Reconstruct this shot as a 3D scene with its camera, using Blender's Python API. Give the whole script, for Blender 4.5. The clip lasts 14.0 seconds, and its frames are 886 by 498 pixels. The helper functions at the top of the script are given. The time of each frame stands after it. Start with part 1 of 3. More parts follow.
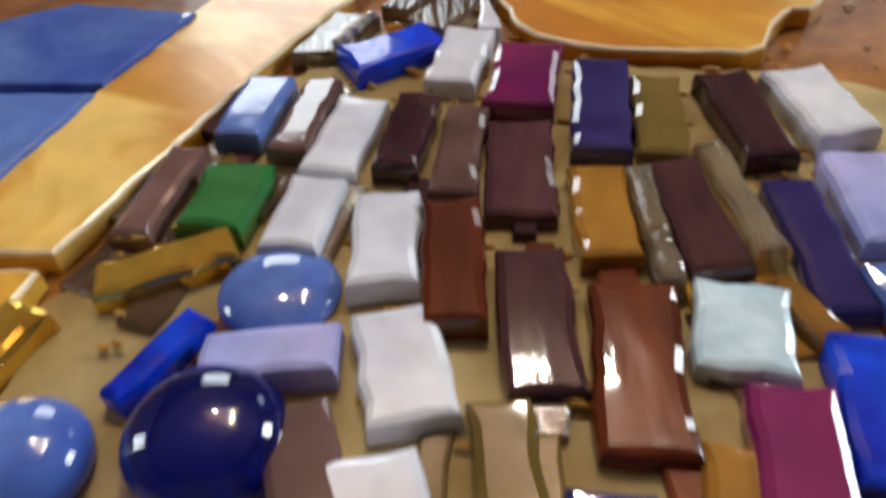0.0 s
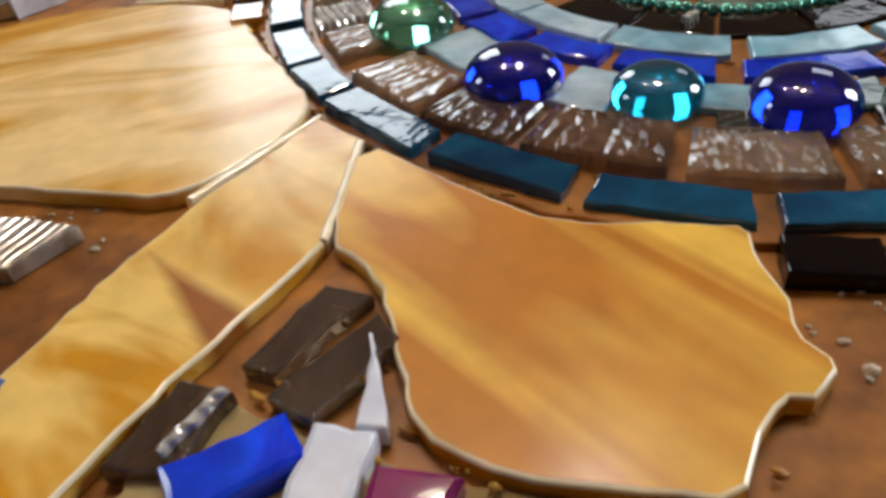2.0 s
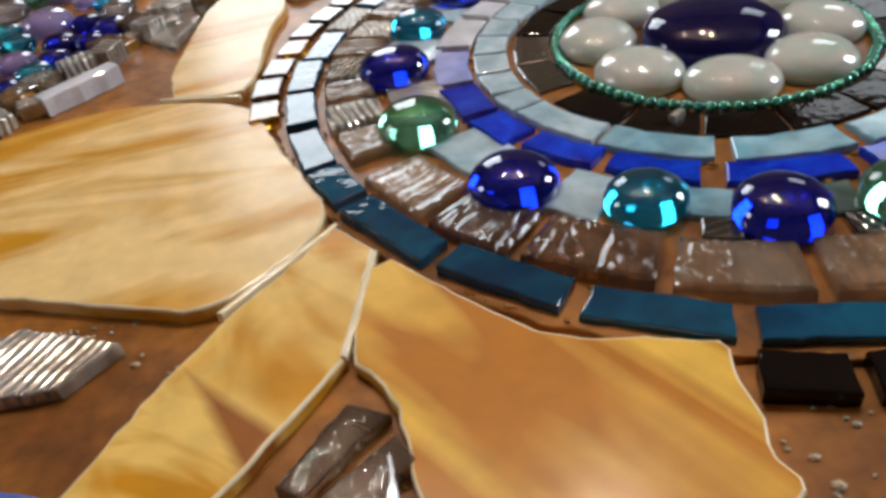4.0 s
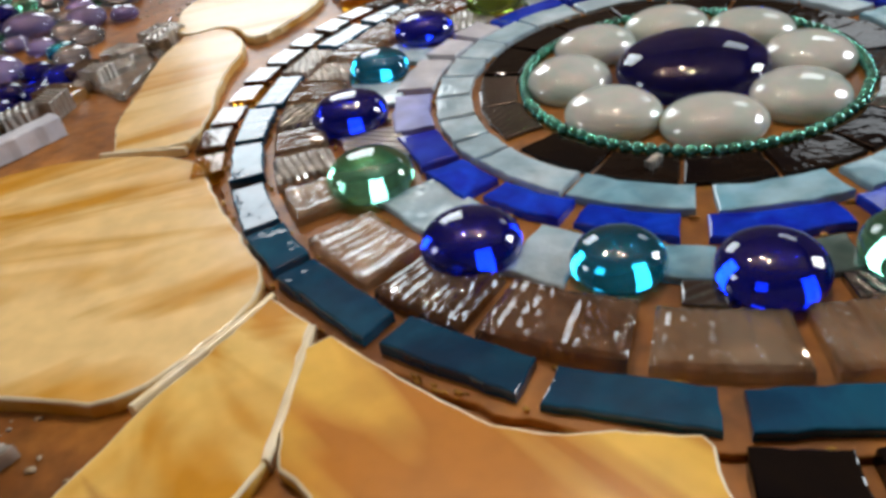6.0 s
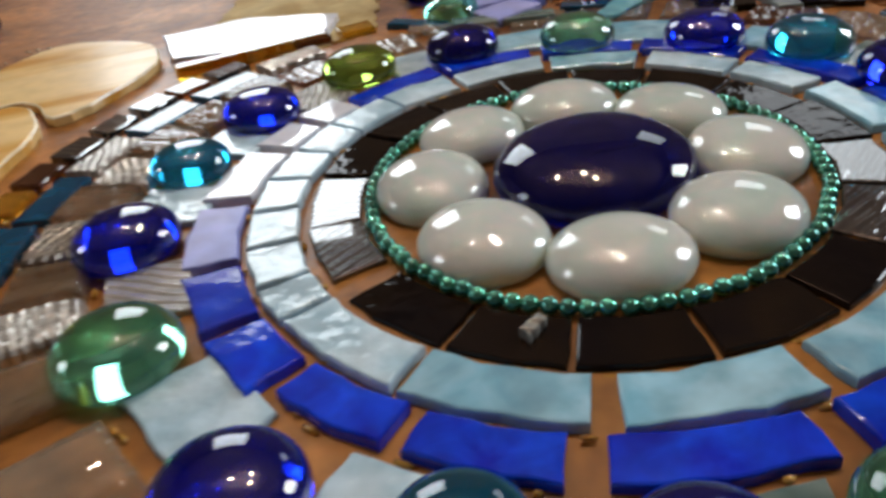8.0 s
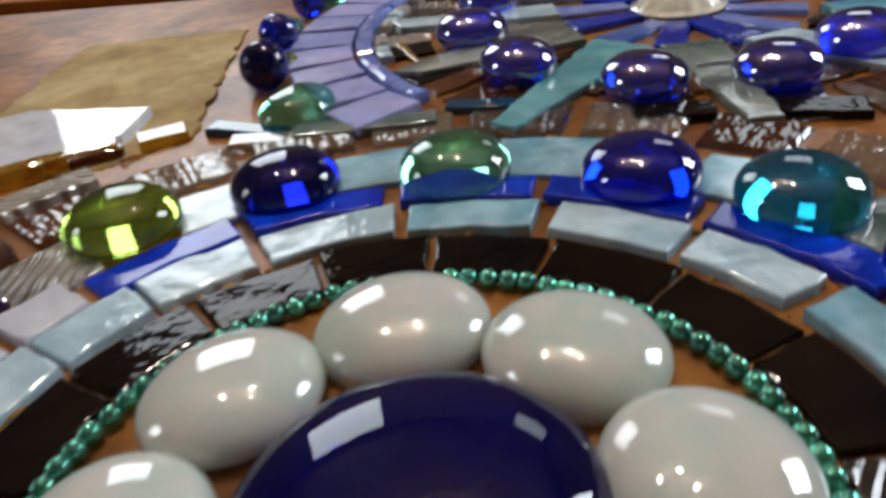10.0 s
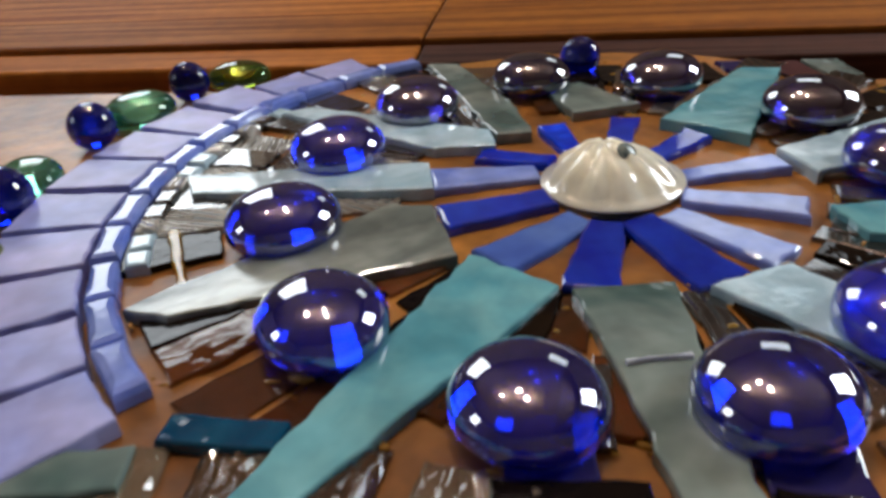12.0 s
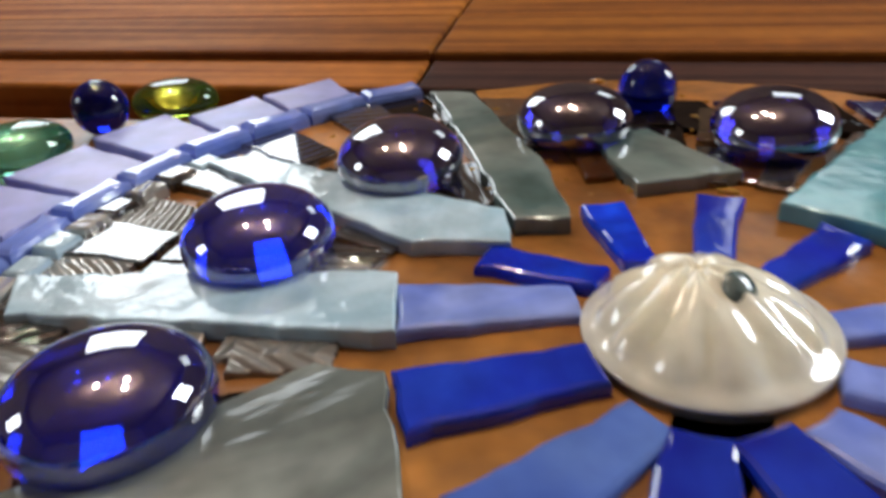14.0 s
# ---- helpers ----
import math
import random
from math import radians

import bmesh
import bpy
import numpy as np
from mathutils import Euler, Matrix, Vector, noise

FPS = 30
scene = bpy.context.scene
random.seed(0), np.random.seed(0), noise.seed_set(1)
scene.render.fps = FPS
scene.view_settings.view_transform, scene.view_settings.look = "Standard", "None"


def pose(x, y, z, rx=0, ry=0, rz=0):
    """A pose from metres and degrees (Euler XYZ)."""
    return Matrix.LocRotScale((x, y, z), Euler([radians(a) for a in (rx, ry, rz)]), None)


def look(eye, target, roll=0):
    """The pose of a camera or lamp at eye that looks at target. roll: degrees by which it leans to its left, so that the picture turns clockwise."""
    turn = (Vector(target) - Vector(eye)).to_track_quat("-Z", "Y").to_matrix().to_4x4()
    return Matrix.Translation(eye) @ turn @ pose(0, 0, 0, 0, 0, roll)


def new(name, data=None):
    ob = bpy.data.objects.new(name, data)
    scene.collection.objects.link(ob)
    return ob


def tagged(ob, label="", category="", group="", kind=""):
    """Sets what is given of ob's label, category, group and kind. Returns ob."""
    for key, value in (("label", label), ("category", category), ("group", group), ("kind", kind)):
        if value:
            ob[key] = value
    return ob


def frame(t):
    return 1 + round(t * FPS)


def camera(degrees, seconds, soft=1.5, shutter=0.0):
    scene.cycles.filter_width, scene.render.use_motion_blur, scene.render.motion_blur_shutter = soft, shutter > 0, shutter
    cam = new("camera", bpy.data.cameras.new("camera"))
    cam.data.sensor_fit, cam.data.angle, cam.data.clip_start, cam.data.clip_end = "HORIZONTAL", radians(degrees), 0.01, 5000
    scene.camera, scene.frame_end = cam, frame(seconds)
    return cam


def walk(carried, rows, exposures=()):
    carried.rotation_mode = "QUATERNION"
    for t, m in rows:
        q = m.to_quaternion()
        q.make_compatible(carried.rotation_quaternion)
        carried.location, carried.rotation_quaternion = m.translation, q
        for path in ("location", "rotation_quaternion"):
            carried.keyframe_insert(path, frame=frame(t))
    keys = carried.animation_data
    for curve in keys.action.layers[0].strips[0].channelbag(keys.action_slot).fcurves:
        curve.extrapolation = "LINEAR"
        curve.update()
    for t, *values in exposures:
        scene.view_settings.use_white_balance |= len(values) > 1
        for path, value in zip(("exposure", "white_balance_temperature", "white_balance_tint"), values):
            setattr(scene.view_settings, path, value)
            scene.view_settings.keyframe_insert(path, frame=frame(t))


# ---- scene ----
cam = camera(61.0, 14.0, soft=3.3, shutter=0.5)
PATH = [
    (0.0, -0.0949, -0.2560, 0.0612, 46.08, 3.15, -2.63),
    (0.5, -0.0958, -0.2382, 0.0640, 48.58, 2.06, -2.28),
    (1.0, -0.0835, -0.2231, 0.0731, 49.66, 4.55, -0.46),
    (1.5, -0.0780, -0.2112, 0.0744, 49.64, 5.26, -1.29),
    (2.0, -0.0720, -0.2006, 0.0739, 50.30, 5.33, -1.49),
    (2.5, -0.0697, -0.1953, 0.0770, 50.54, 5.68, -1.67),
    (2.7, -0.0690, -0.1948, 0.0775, 50.75, 5.85, -1.68),
    (4.8, -0.0700, -0.2022, 0.1005, 52.60, 7.75, -1.75),
    (5.0, -0.0687, -0.2007, 0.0994, 52.84, 7.94, -1.72),
    (5.5, -0.0641, -0.1926, 0.0934, 53.35, 7.97, -1.94),
    (6.0, -0.0601, -0.1820, 0.0874, 54.10, 8.00, -2.61),
    (6.5, -0.0570, -0.1674, 0.0843, 54.56, 8.57, -2.77),
    (7.0, -0.0519, -0.1537, 0.0841, 55.21, 8.59, -3.05),
    (7.5, -0.0450, -0.1406, 0.0804, 56.56, 7.25, -5.12),
    (8.0, -0.0348, -0.1257, 0.0729, 56.62, 6.95, -6.91),
    (8.2, -0.0302, -0.1203, 0.0690, 57.30, 6.26, -7.06),
    (10.3, 0.0099, -0.0380, 0.0645, 57.96, 6.04, -9.58),
    (10.5, 0.0157, -0.0296, 0.0643, 58.12, 5.74, -9.72),
    (11.0, 0.0307, -0.0017, 0.0661, 59.22, 5.28, -9.50),
    (11.5, 0.0446, 0.0171, 0.0626, 60.26, 5.06, -9.53),
    (12.0, 0.0462, 0.0356, 0.0646, 59.62, 3.51, -10.80),
    (12.5, 0.0551, 0.0537, 0.0599, 58.46, 3.54, -10.63),
    (13.0, 0.0578, 0.0665, 0.0581, 57.72, 2.96, -8.95),
    (13.5, 0.0643, 0.0787, 0.0572, 56.67, 3.22, -8.85),
    (14.0, 0.0645, 0.0951, 0.0520, 59.61, 3.14, -6.95),
]
walk(cam, [(r[0], pose(*r[1:])) for r in PATH], exposures=[(0.0, 0.15), (0.5, 0.24), (2.0, 0.06), (5.0, -0.06), (6.5, 0.0), (8.0, -0.15), (11.0, -0.3), (12.0, -0.25), (13.5, 0.0), (14.0, -0.1)])

# ---- light: a room with four windows and three warm ceiling lamps ----
world = bpy.data.worlds.new("room_air")
world.use_nodes = True
world.node_tree.nodes["Background"].inputs[0].default_value = (0.9, 0.95, 1.0, 1)
world.node_tree.nodes["Background"].inputs[1].default_value = 0.25
scene.world = world


def area_lamp(name, eye, target, w, h, power, colour):
    data = bpy.data.lights.new(name, "AREA")
    data.shape, data.size, data.size_y, data.energy, data.color = "RECTANGLE", w, h, power, colour
    ob = new(name, data)
    ob.matrix_world = look(eye, target)
    return ob


area_lamp("window_light", (-0.60, 2.45, 1.09), (-0.45, 0, 0.2), 0.78, 0.90, 14, (0.88, 0.95, 1.0))
area_lamp("window_light", (1.62, 2.45, 1.36), (0.6, 0, 0.2), 0.56, 0.46, 2, (0.88, 0.95, 1.0))
area_lamp("window_light", (1.95, 0.55, 0.95), (0, 0.3, 0.3), 0.6, 0.8, 30, (0.86, 0.94, 1.0))
area_lamp("window_light", (-2.15, 0.35, 0.95), (0, 0.2, 0.3), 0.44, 0.7, 9, (0.86, 0.94, 1.0))
LAMPS = ((-0.30, 0.75, 1.56), (0.14, 0.80, 1.56), (0.20, 0.50, 1.56))

# ---- materials ----


def material(name, colour, rough=0.1, metal=0.0, trans=0.0, coat=0.0, second=None, scale=60.0, stretch=(1, 1, 1), bump=0.0,
             bump_scale=200.0, wave=0.0, vary=0.0, ior=1.5, cut=(0.35, 0.65), spec=0.5, distort=3.0, turn=0.0, detail=5.0, lustre=1.5, milk=0.0, film=0.0, deep=0.0006,
             coat_rough=0.03, stain=None, mottle=0.12, spin=False, warp=0.6):
    """Glass, shell or wood: a colour streaked with a second one, with fine relief; vary: how far each piece differs."""
    m = bpy.data.materials.new(name)
    m.use_nodes = True
    nodes, links = m.node_tree.nodes, m.node_tree.links
    b = nodes["Principled BSDF"]
    b.inputs["Roughness"].default_value, b.inputs["Metallic"].default_value = rough, metal
    b.inputs["Transmission Weight"].default_value, b.inputs["Coat Weight"].default_value = trans, coat
    b.inputs["IOR"].default_value, b.inputs["Coat Roughness"].default_value = ior, coat_rough
    b.inputs["Coat IOR"].default_value = lustre
    b.inputs["Specular IOR Level"].default_value = spec
    b.inputs["Subsurface Weight"].default_value, b.inputs["Subsurface Scale"].default_value = milk, 0.004
    b.inputs["Thin Film Thickness"].default_value, b.inputs["Thin Film IOR"].default_value = film, 1.9
    b.inputs["Subsurface Radius"].default_value = (1.0, 1.0, 0.9)
    co, mp = nodes.new("ShaderNodeTexCoord"), nodes.new("ShaderNodeMapping")
    info, add = nodes.new("ShaderNodeObjectInfo"), nodes.new("ShaderNodeVectorMath")
    links.new(co.outputs["Object"], add.inputs[0])
    links.new(info.outputs["Random"], add.inputs[1])
    mp.vector_type = "TEXTURE"
    mp.inputs["Scale"].default_value = [1 / k for k in stretch]
    mp.inputs["Rotation"].default_value = (0, 0, radians(turn))
    links.new(add.outputs[0], mp.inputs["Vector"])
    if spin:
        # the grain runs a different way on each cut piece
        way, axis = nodes.new("ShaderNodeMath"), nodes.new("ShaderNodeCombineXYZ")
        way.operation, way.inputs[1].default_value = "MULTIPLY", 40.0
        links.new(info.outputs["Random"], way.inputs[0])
        links.new(way.outputs[0], axis.inputs["Z"])
        links.new(axis.outputs[0], mp.inputs["Rotation"])
    n = nodes.new("ShaderNodeTexNoise")
    n.inputs["Scale"].default_value, n.inputs["Detail"].default_value, n.inputs["Distortion"].default_value = scale, detail, warp
    links.new(mp.outputs[0], n.inputs["Vector"])
    ramp = nodes.new("ShaderNodeMapRange")
    ramp.inputs["From Min"].default_value, ramp.inputs["From Max"].default_value = cut
    links.new(n.outputs["Fac"], ramp.inputs["Value"])
    mix = nodes.new("ShaderNodeMix")
    mix.data_type = "RGBA"
    links.new(ramp.outputs[0], mix.inputs[0])
    mix.inputs[6].default_value = (*colour, 1)
    mix.inputs[7].default_value = (*(second or [c * 0.75 for c in colour]), 1)
    tint = mix.outputs[2]
    if stain:
        # a wedge-shaped brown streak fused into the sheet: where it starts, its heading, its spread
        sm, sep = nodes.new("ShaderNodeMapping"), nodes.new("ShaderNodeSeparateXYZ")
        sm.vector_type = "TEXTURE"
        sm.inputs["Location"].default_value, sm.inputs["Rotation"].default_value = (stain[0], stain[1], 0), (0, 0, radians(stain[2]))
        links.new(co.outputs["Object"], sm.inputs["Vector"])
        links.new(sm.outputs[0], sep.inputs[0])
        wide, off, edge, soft_edge = (nodes.new("ShaderNodeMath") for _ in range(4))
        wide.operation, wide.inputs[1].default_value = "MULTIPLY", stain[3]
        off.operation = "ABSOLUTE"
        edge.operation = "SUBTRACT"
        soft_edge.operation, soft_edge.inputs[1].default_value, soft_edge.use_clamp = "MULTIPLY", 400, True
        links.new(sep.outputs["X"], wide.inputs[0])
        links.new(sep.outputs["Y"], off.inputs[0])
        links.new(wide.outputs[0], edge.inputs[0])
        links.new(off.outputs[0], edge.inputs[1])
        links.new(edge.outputs[0], soft_edge.inputs[0])
        smix = nodes.new("ShaderNodeMix")
        smix.data_type = "RGBA"
        links.new(soft_edge.outputs[0], smix.inputs[0])
        links.new(tint, smix.inputs[6])
        smix.inputs[7].default_value = (0.30, 0.10, 0.014, 1)
        tint = smix.outputs[2]
    cloud, cloud_range, cloud_mul = nodes.new("ShaderNodeTexNoise"), nodes.new("ShaderNodeMapRange"), nodes.new("ShaderNodeMix")
    cloud.inputs["Scale"].default_value, cloud.inputs["Detail"].default_value = 170.0, 2.0
    links.new(add.outputs[0], cloud.inputs["Vector"])
    cloud_range.inputs["From Min"].default_value, cloud_range.inputs["From Max"].default_value = 0.3, 0.7
    cloud_range.inputs["To Min"].default_value, cloud_range.inputs["To Max"].default_value = 1 - mottle, 1 + mottle
    links.new(cloud.outputs["Fac"], cloud_range.inputs["Value"])
    cloud_mul.data_type, cloud_mul.blend_type = "RGBA", "MULTIPLY"
    cloud_mul.inputs[0].default_value = 1.0
    links.new(tint, cloud_mul.inputs[6])
    links.new(cloud_range.outputs[0], cloud_mul.inputs[7])
    hsv = nodes.new("ShaderNodeHueSaturation")
    links.new(cloud_mul.outputs[2], hsv.inputs["Color"])
    val = nodes.new("ShaderNodeMapRange")
    val.inputs["To Min"].default_value, val.inputs["To Max"].default_value = 1 - vary, 1 + vary
    links.new(info.outputs["Random"], val.inputs["Value"])
    links.new(val.outputs[0], hsv.inputs["Value"])
    links.new(hsv.outputs[0], b.inputs["Base Color"])
    r2 = nodes.new("ShaderNodeMapRange")
    r2.inputs["To Min"].default_value, r2.inputs["To Max"].default_value = rough * 0.8, rough * 1.3
    links.new(n.outputs["Fac"], r2.inputs["Value"])
    links.new(r2.outputs[0], b.inputs["Roughness"])
    if bump:
        bn = nodes.new("ShaderNodeTexNoise")
        bn.inputs["Scale"].default_value, bn.inputs["Detail"].default_value = bump_scale, 3
        links.new(mp.outputs[0], bn.inputs["Vector"])
        height = bn.outputs["Fac"]
        if wave:
            wv, both = nodes.new("ShaderNodeTexWave"), nodes.new("ShaderNodeMath")
            wv.inputs["Scale"].default_value, wv.inputs["Distortion"].default_value = wave, distort
            wv.inputs["Detail Scale"].default_value, wv.inputs["Detail"].default_value = 0.7, 1.0
            links.new(mp.outputs[0], wv.inputs["Vector"])
            both.operation = "ADD"
            links.new(wv.outputs["Fac"], both.inputs[0])
            links.new(height, both.inputs[1])
            height = both.outputs[0]
        bp = nodes.new("ShaderNodeBump")
        bp.inputs["Strength"].default_value, bp.inputs["Distance"].default_value = bump, deep
        links.new(height, bp.inputs["Height"])
        links.new(bp.outputs[0], b.inputs["Normal"])
    return m


M = {
    "board": material("resin_coated_brown_board", (0.40, 0.160, 0.028), 0.4, second=(0.17, 0.058, 0.009), scale=30, bump=0.6, bump_scale=140, spec=0.25, coat=0.15, coat_rough=0.06, mottle=0.3),
    "grout": material("beige_adhesive", (0.46, 0.36, 0.17), 0.7, second=(0.30, 0.20, 0.07), scale=50, bump=0.6, bump_scale=220, spec=0.25),
    "wood": material("varnished_wood", (0.27, 0.095, 0.011), 0.45, second=(0.09, 0.026, 0.004), scale=11, stretch=(0.5, 12, 8), turn=-18, bump=0.2, bump_scale=30, vary=0.4, spec=0.3),
    "plaster": material("warm_plaster", (0.20, 0.145, 0.11), 0.8, second=(0.17, 0.12, 0.09), scale=3),
    "ceiling": material("rosy_ceiling_paint", (0.30, 0.20, 0.16), 0.8, second=(0.26, 0.17, 0.14), scale=3),
    "amber": material("amber_streaky_glass", (0.78, 0.47, 0.065), second=(0.46, 0.165, 0.001), scale=30, stretch=(0.15, 1.6, 1), turn=-50, vary=0.05, cut=(0.43, 0.57), rough=0.4, spec=0.2, coat=0.4, coat_rough=0.2, bump=0.45, bump_scale=60, deep=0.001, detail=3, warp=1.3, mottle=0.08),
    "strip": material("amber_streaky_glass_with_brown_stain", (0.80, 0.54, 0.15), second=(0.56, 0.25, 0.003), scale=34, stretch=(0.6, 1.2, 1), turn=-40, vary=0.03, cut=(0.44, 0.57), stain=(-0.1245, -0.1065, -49.5, 0.18), rough=0.4, spec=0.2, coat=0.55, coat_rough=0.2, bump=0.45, bump_scale=60, deep=0.001, detail=3, warp=1.3, mottle=0.08),
    "cream": material("cream_streaky_glass", (0.80, 0.58, 0.26), second=(0.56, 0.26, 0.006), scale=24, stretch=(0.3, 1.6, 1), turn=12, vary=0.05, cut=(0.45, 0.60), rough=0.4, spec=0.2, coat=0.55, coat_rough=0.2, bump=0.45, bump_scale=60, deep=0.001, detail=3, warp=1.3, mottle=0.08),
    "cobalt": material("cobalt_glass", (0.004, 0.06, 0.70), 0.07, second=(0.002, 0.015, 0.40), scale=110, bump=0.3, bump_scale=120, vary=0.25, mottle=0.25),
    "gemblue": material("deep_blue_gem_glass", (0.003, 0.030, 0.95), 0.01, trans=0.94, second=(0.002, 0.016, 0.80), scale=50, vary=0.12, coat=0.3, lustre=1.7),
    "gemnavy": material("navy_gem_glass", (0.004, 0.018, 0.62), 0.01, trans=0.95, second=(0.006, 0.01, 0.42), scale=50, vary=0.2),
    "gemcyan": material("turquoise_gem_glass", (0.025, 0.62, 1.0), 0.01, trans=0.94, second=(0.02, 0.52, 0.95), scale=50, vary=0.1, coat=0.3, lustre=1.6),
    "gemgreen": material("sea_green_gem_glass", (0.22, 0.95, 0.74), 0.01, trans=0.95, second=(0.38, 0.95, 0.60), scale=45, vary=0.1, coat=0.3, lustre=1.6),
    "gemolive": material("olive_gem_glass", (0.66, 0.82, 0.10), 0.01, trans=0.95, second=(0.35, 0.66, 0.14), scale=45, vary=0.12),
    "gemopal": material("opal_gem_glass", (0.80, 1.0, 0.91), 0.03, trans=0.38, second=(1.0, 1.0, 0.94), scale=150, vary=0.03, coat=0.7, lustre=1.7, milk=0.5, cut=(0.4, 0.7), mottle=0.06),
    "gemlilac": material("lilac_gem_glass", (0.42, 0.34, 0.72), 0.015, trans=0.7, second=(0.55, 0.5, 0.8), scale=45, vary=0.2, coat=0.6),
    "gemclear": material("clear_gem_glass", (0.86, 0.93, 0.96), 0.01, trans=0.95, second=(0.74, 0.80, 0.92), scale=45, vary=0.1, coat=0.4),
    "aqua": material("pale_aqua_glass", (0.17, 0.39, 0.52), 0.10, second=(0.34, 0.55, 0.66), scale=90, bump=0.4, bump_scale=130, vary=0.16, coat=0.4, mottle=0.2),
    "wispy": material("wispy_white_glass", (0.54, 0.68, 0.77), 0.08, second=(0.34, 0.50, 0.60), scale=90, bump=0.7, bump_scale=150, deep=0.001, vary=0.1, coat=0.3, mottle=0.15),
    "teal": material("dark_teal_glass", (0.002, 0.035, 0.085), 0.05, second=(0.005, 0.075, 0.14), scale=60, bump=0.6, bump_scale=120, vary=0.25, coat=0.1),
    "cyan": material("turquoise_sheet_glass", (0.085, 0.30, 0.37), 0.14, second=(0.18, 0.42, 0.46), scale=70, bump=0.35, bump_scale=120, deep=0.001, vary=0.08, coat=0.2, mottle=0.15),
    "greygreen": material("grey_green_glass", (0.060, 0.105, 0.10), 0.10, second=(0.24, 0.28, 0.26), scale=45, bump=0.6, bump_scale=90, deep=0.001, vary=0.2, coat=0.4, lustre=1.6, detail=3, mottle=0.2),
    "black": material("black_glass", (0.004, 0.003, 0.004), 0.04, second=(0.012, 0.007, 0.004), scale=60, bump=0.5, bump_scale=140, vary=0.3, spec=0.2),
    "silver": material("rippled_mirror_glass", (0.66, 0.64, 0.60), 0.1, metal=0.5, second=(0.34, 0.31, 0.27), scale=50, bump=0.8, bump_scale=200, wave=150, distort=3.5, spin=True, vary=0.3, mottle=0.2),
    "smoke": material("smoky_rippled_glass", (0.34, 0.23, 0.14), 0.03, trans=0.80, second=(0.16, 0.09, 0.05), scale=60, stretch=(0.4, 2.4, 1), spin=True, bump=0.8, bump_scale=330, vary=0.35, coat=0.5, lustre=1.7),
    "clear": material("clear_rippled_glass", (0.82, 0.72, 0.55), 0.03, trans=0.84, second=(0.56, 0.43, 0.27), scale=60, stretch=(0.4, 2.4, 1), spin=True, bump=0.8, bump_scale=300, vary=0.1, coat=0.5, lustre=1.7),
    "ridged": material("black_ridged_mirror_glass", (0.012, 0.010, 0.009), 0.06, second=(0.04, 0.035, 0.03), scale=50, bump=0.6, bump_scale=120, wave=150, distort=3.0, spin=True, vary=0.3, coat=1.0, lustre=2.1),
    "ambercube": material("clear_amber_glass", (0.92, 0.55, 0.05), 0.02, trans=0.8, second=(0.75, 0.32, 0.02), scale=60, bump=0.3, bump_scale=160, vary=0.2, coat=0.3),
    "brownclear": material("dark_brown_clear_glass", (0.30, 0.12, 0.04), 0.02, trans=0.75, second=(0.2, 0.06, 0.02), scale=60, bump=0.3, bump_scale=160, vary=0.3, coat=0.3),
    "railwood": material("orange_varnished_wood", (0.36, 0.125, 0.015), 0.6, second=(0.16, 0.045, 0.006), scale=14, stretch=(0.5, 12, 8), turn=-18, bump=0.2, bump_scale=30, vary=0.3, spec=0.12),
    "ashen": material("ash_grey_streaky_glass", (0.36, 0.38, 0.34), 0.12, second=(0.13, 0.15, 0.14), scale=50, stretch=(0.5, 1.6, 1), turn=20, bump=0.6, bump_scale=90, deep=0.001, vary=0.12, coat=0.3, mottle=0.2),
    "sheet": material("clear_flat_glass", (0.92, 0.90, 0.86), 0.03, trans=0.88, second=(0.82, 0.80, 0.76), scale=60, bump=0.4, bump_scale=110, coat=0.4),
    # the rail wood again, with the shadow on the rail put into its colour
    "shadedrail": material("shaded_rail_wood", (0.075, 0.028, 0.018), 0.6, second=(0.03, 0.011, 0.008), scale=14, stretch=(0.5, 12, 8), turn=-18, bump=0.2, bump_scale=30, vary=0.3, spec=0.12),
    "gold": material("gold_sheen_glass", (0.85, 0.58, 0.10), 0.1, metal=0.8, second=(0.6, 0.33, 0.04), scale=80, bump=0.5, bump_scale=200, vary=0.15),
    "white": material("white_glass", (0.74, 0.77, 0.84), 0.05, second=(0.62, 0.66, 0.78), scale=60, bump=0.1, bump_scale=140, vary=0.06, coat=0.4),
    "lavender": material("lavender_glass", (0.27, 0.31, 0.66), 0.3, second=(0.42, 0.41, 0.70), scale=40, bump=0.3, bump_scale=110, vary=0.1, spec=0.18, mottle=0.15),
    "periwinkle": material("bright_blue_glass", (0.02, 0.07, 0.62), 0.06, second=(0.008, 0.022, 0.45), scale=60, trans=0.2, bump=0.3, bump_scale=110, vary=0.2, coat=0.3, mottle=0.2),
    "plum": material("plum_glass", (0.04, 0.013, 0.022), 0.05, second=(0.085, 0.034, 0.036), scale=60, stretch=(2, 0.5, 1), bump=0.22, bump_scale=150, vary=0.3, coat=0.1),
    "indigo": material("indigo_glass", (0.016, 0.012, 0.08), 0.05, second=(0.035, 0.03, 0.13), scale=60, bump=0.12, bump_scale=130, vary=0.2, coat=0.3),
    "magenta": material("magenta_glass", (0.22, 0.015, 0.10), 0.05, second=(0.12, 0.01, 0.08), scale=50, bump=0.12, bump_scale=130, vary=0.1, coat=0.5),
    "rust": material("red_brown_glass", (0.17, 0.035, 0.010), 0.05, second=(0.09, 0.02, 0.008), scale=70, stretch=(2, 0.5, 1), bump=0.2, bump_scale=150, vary=0.2, coat=0.15),
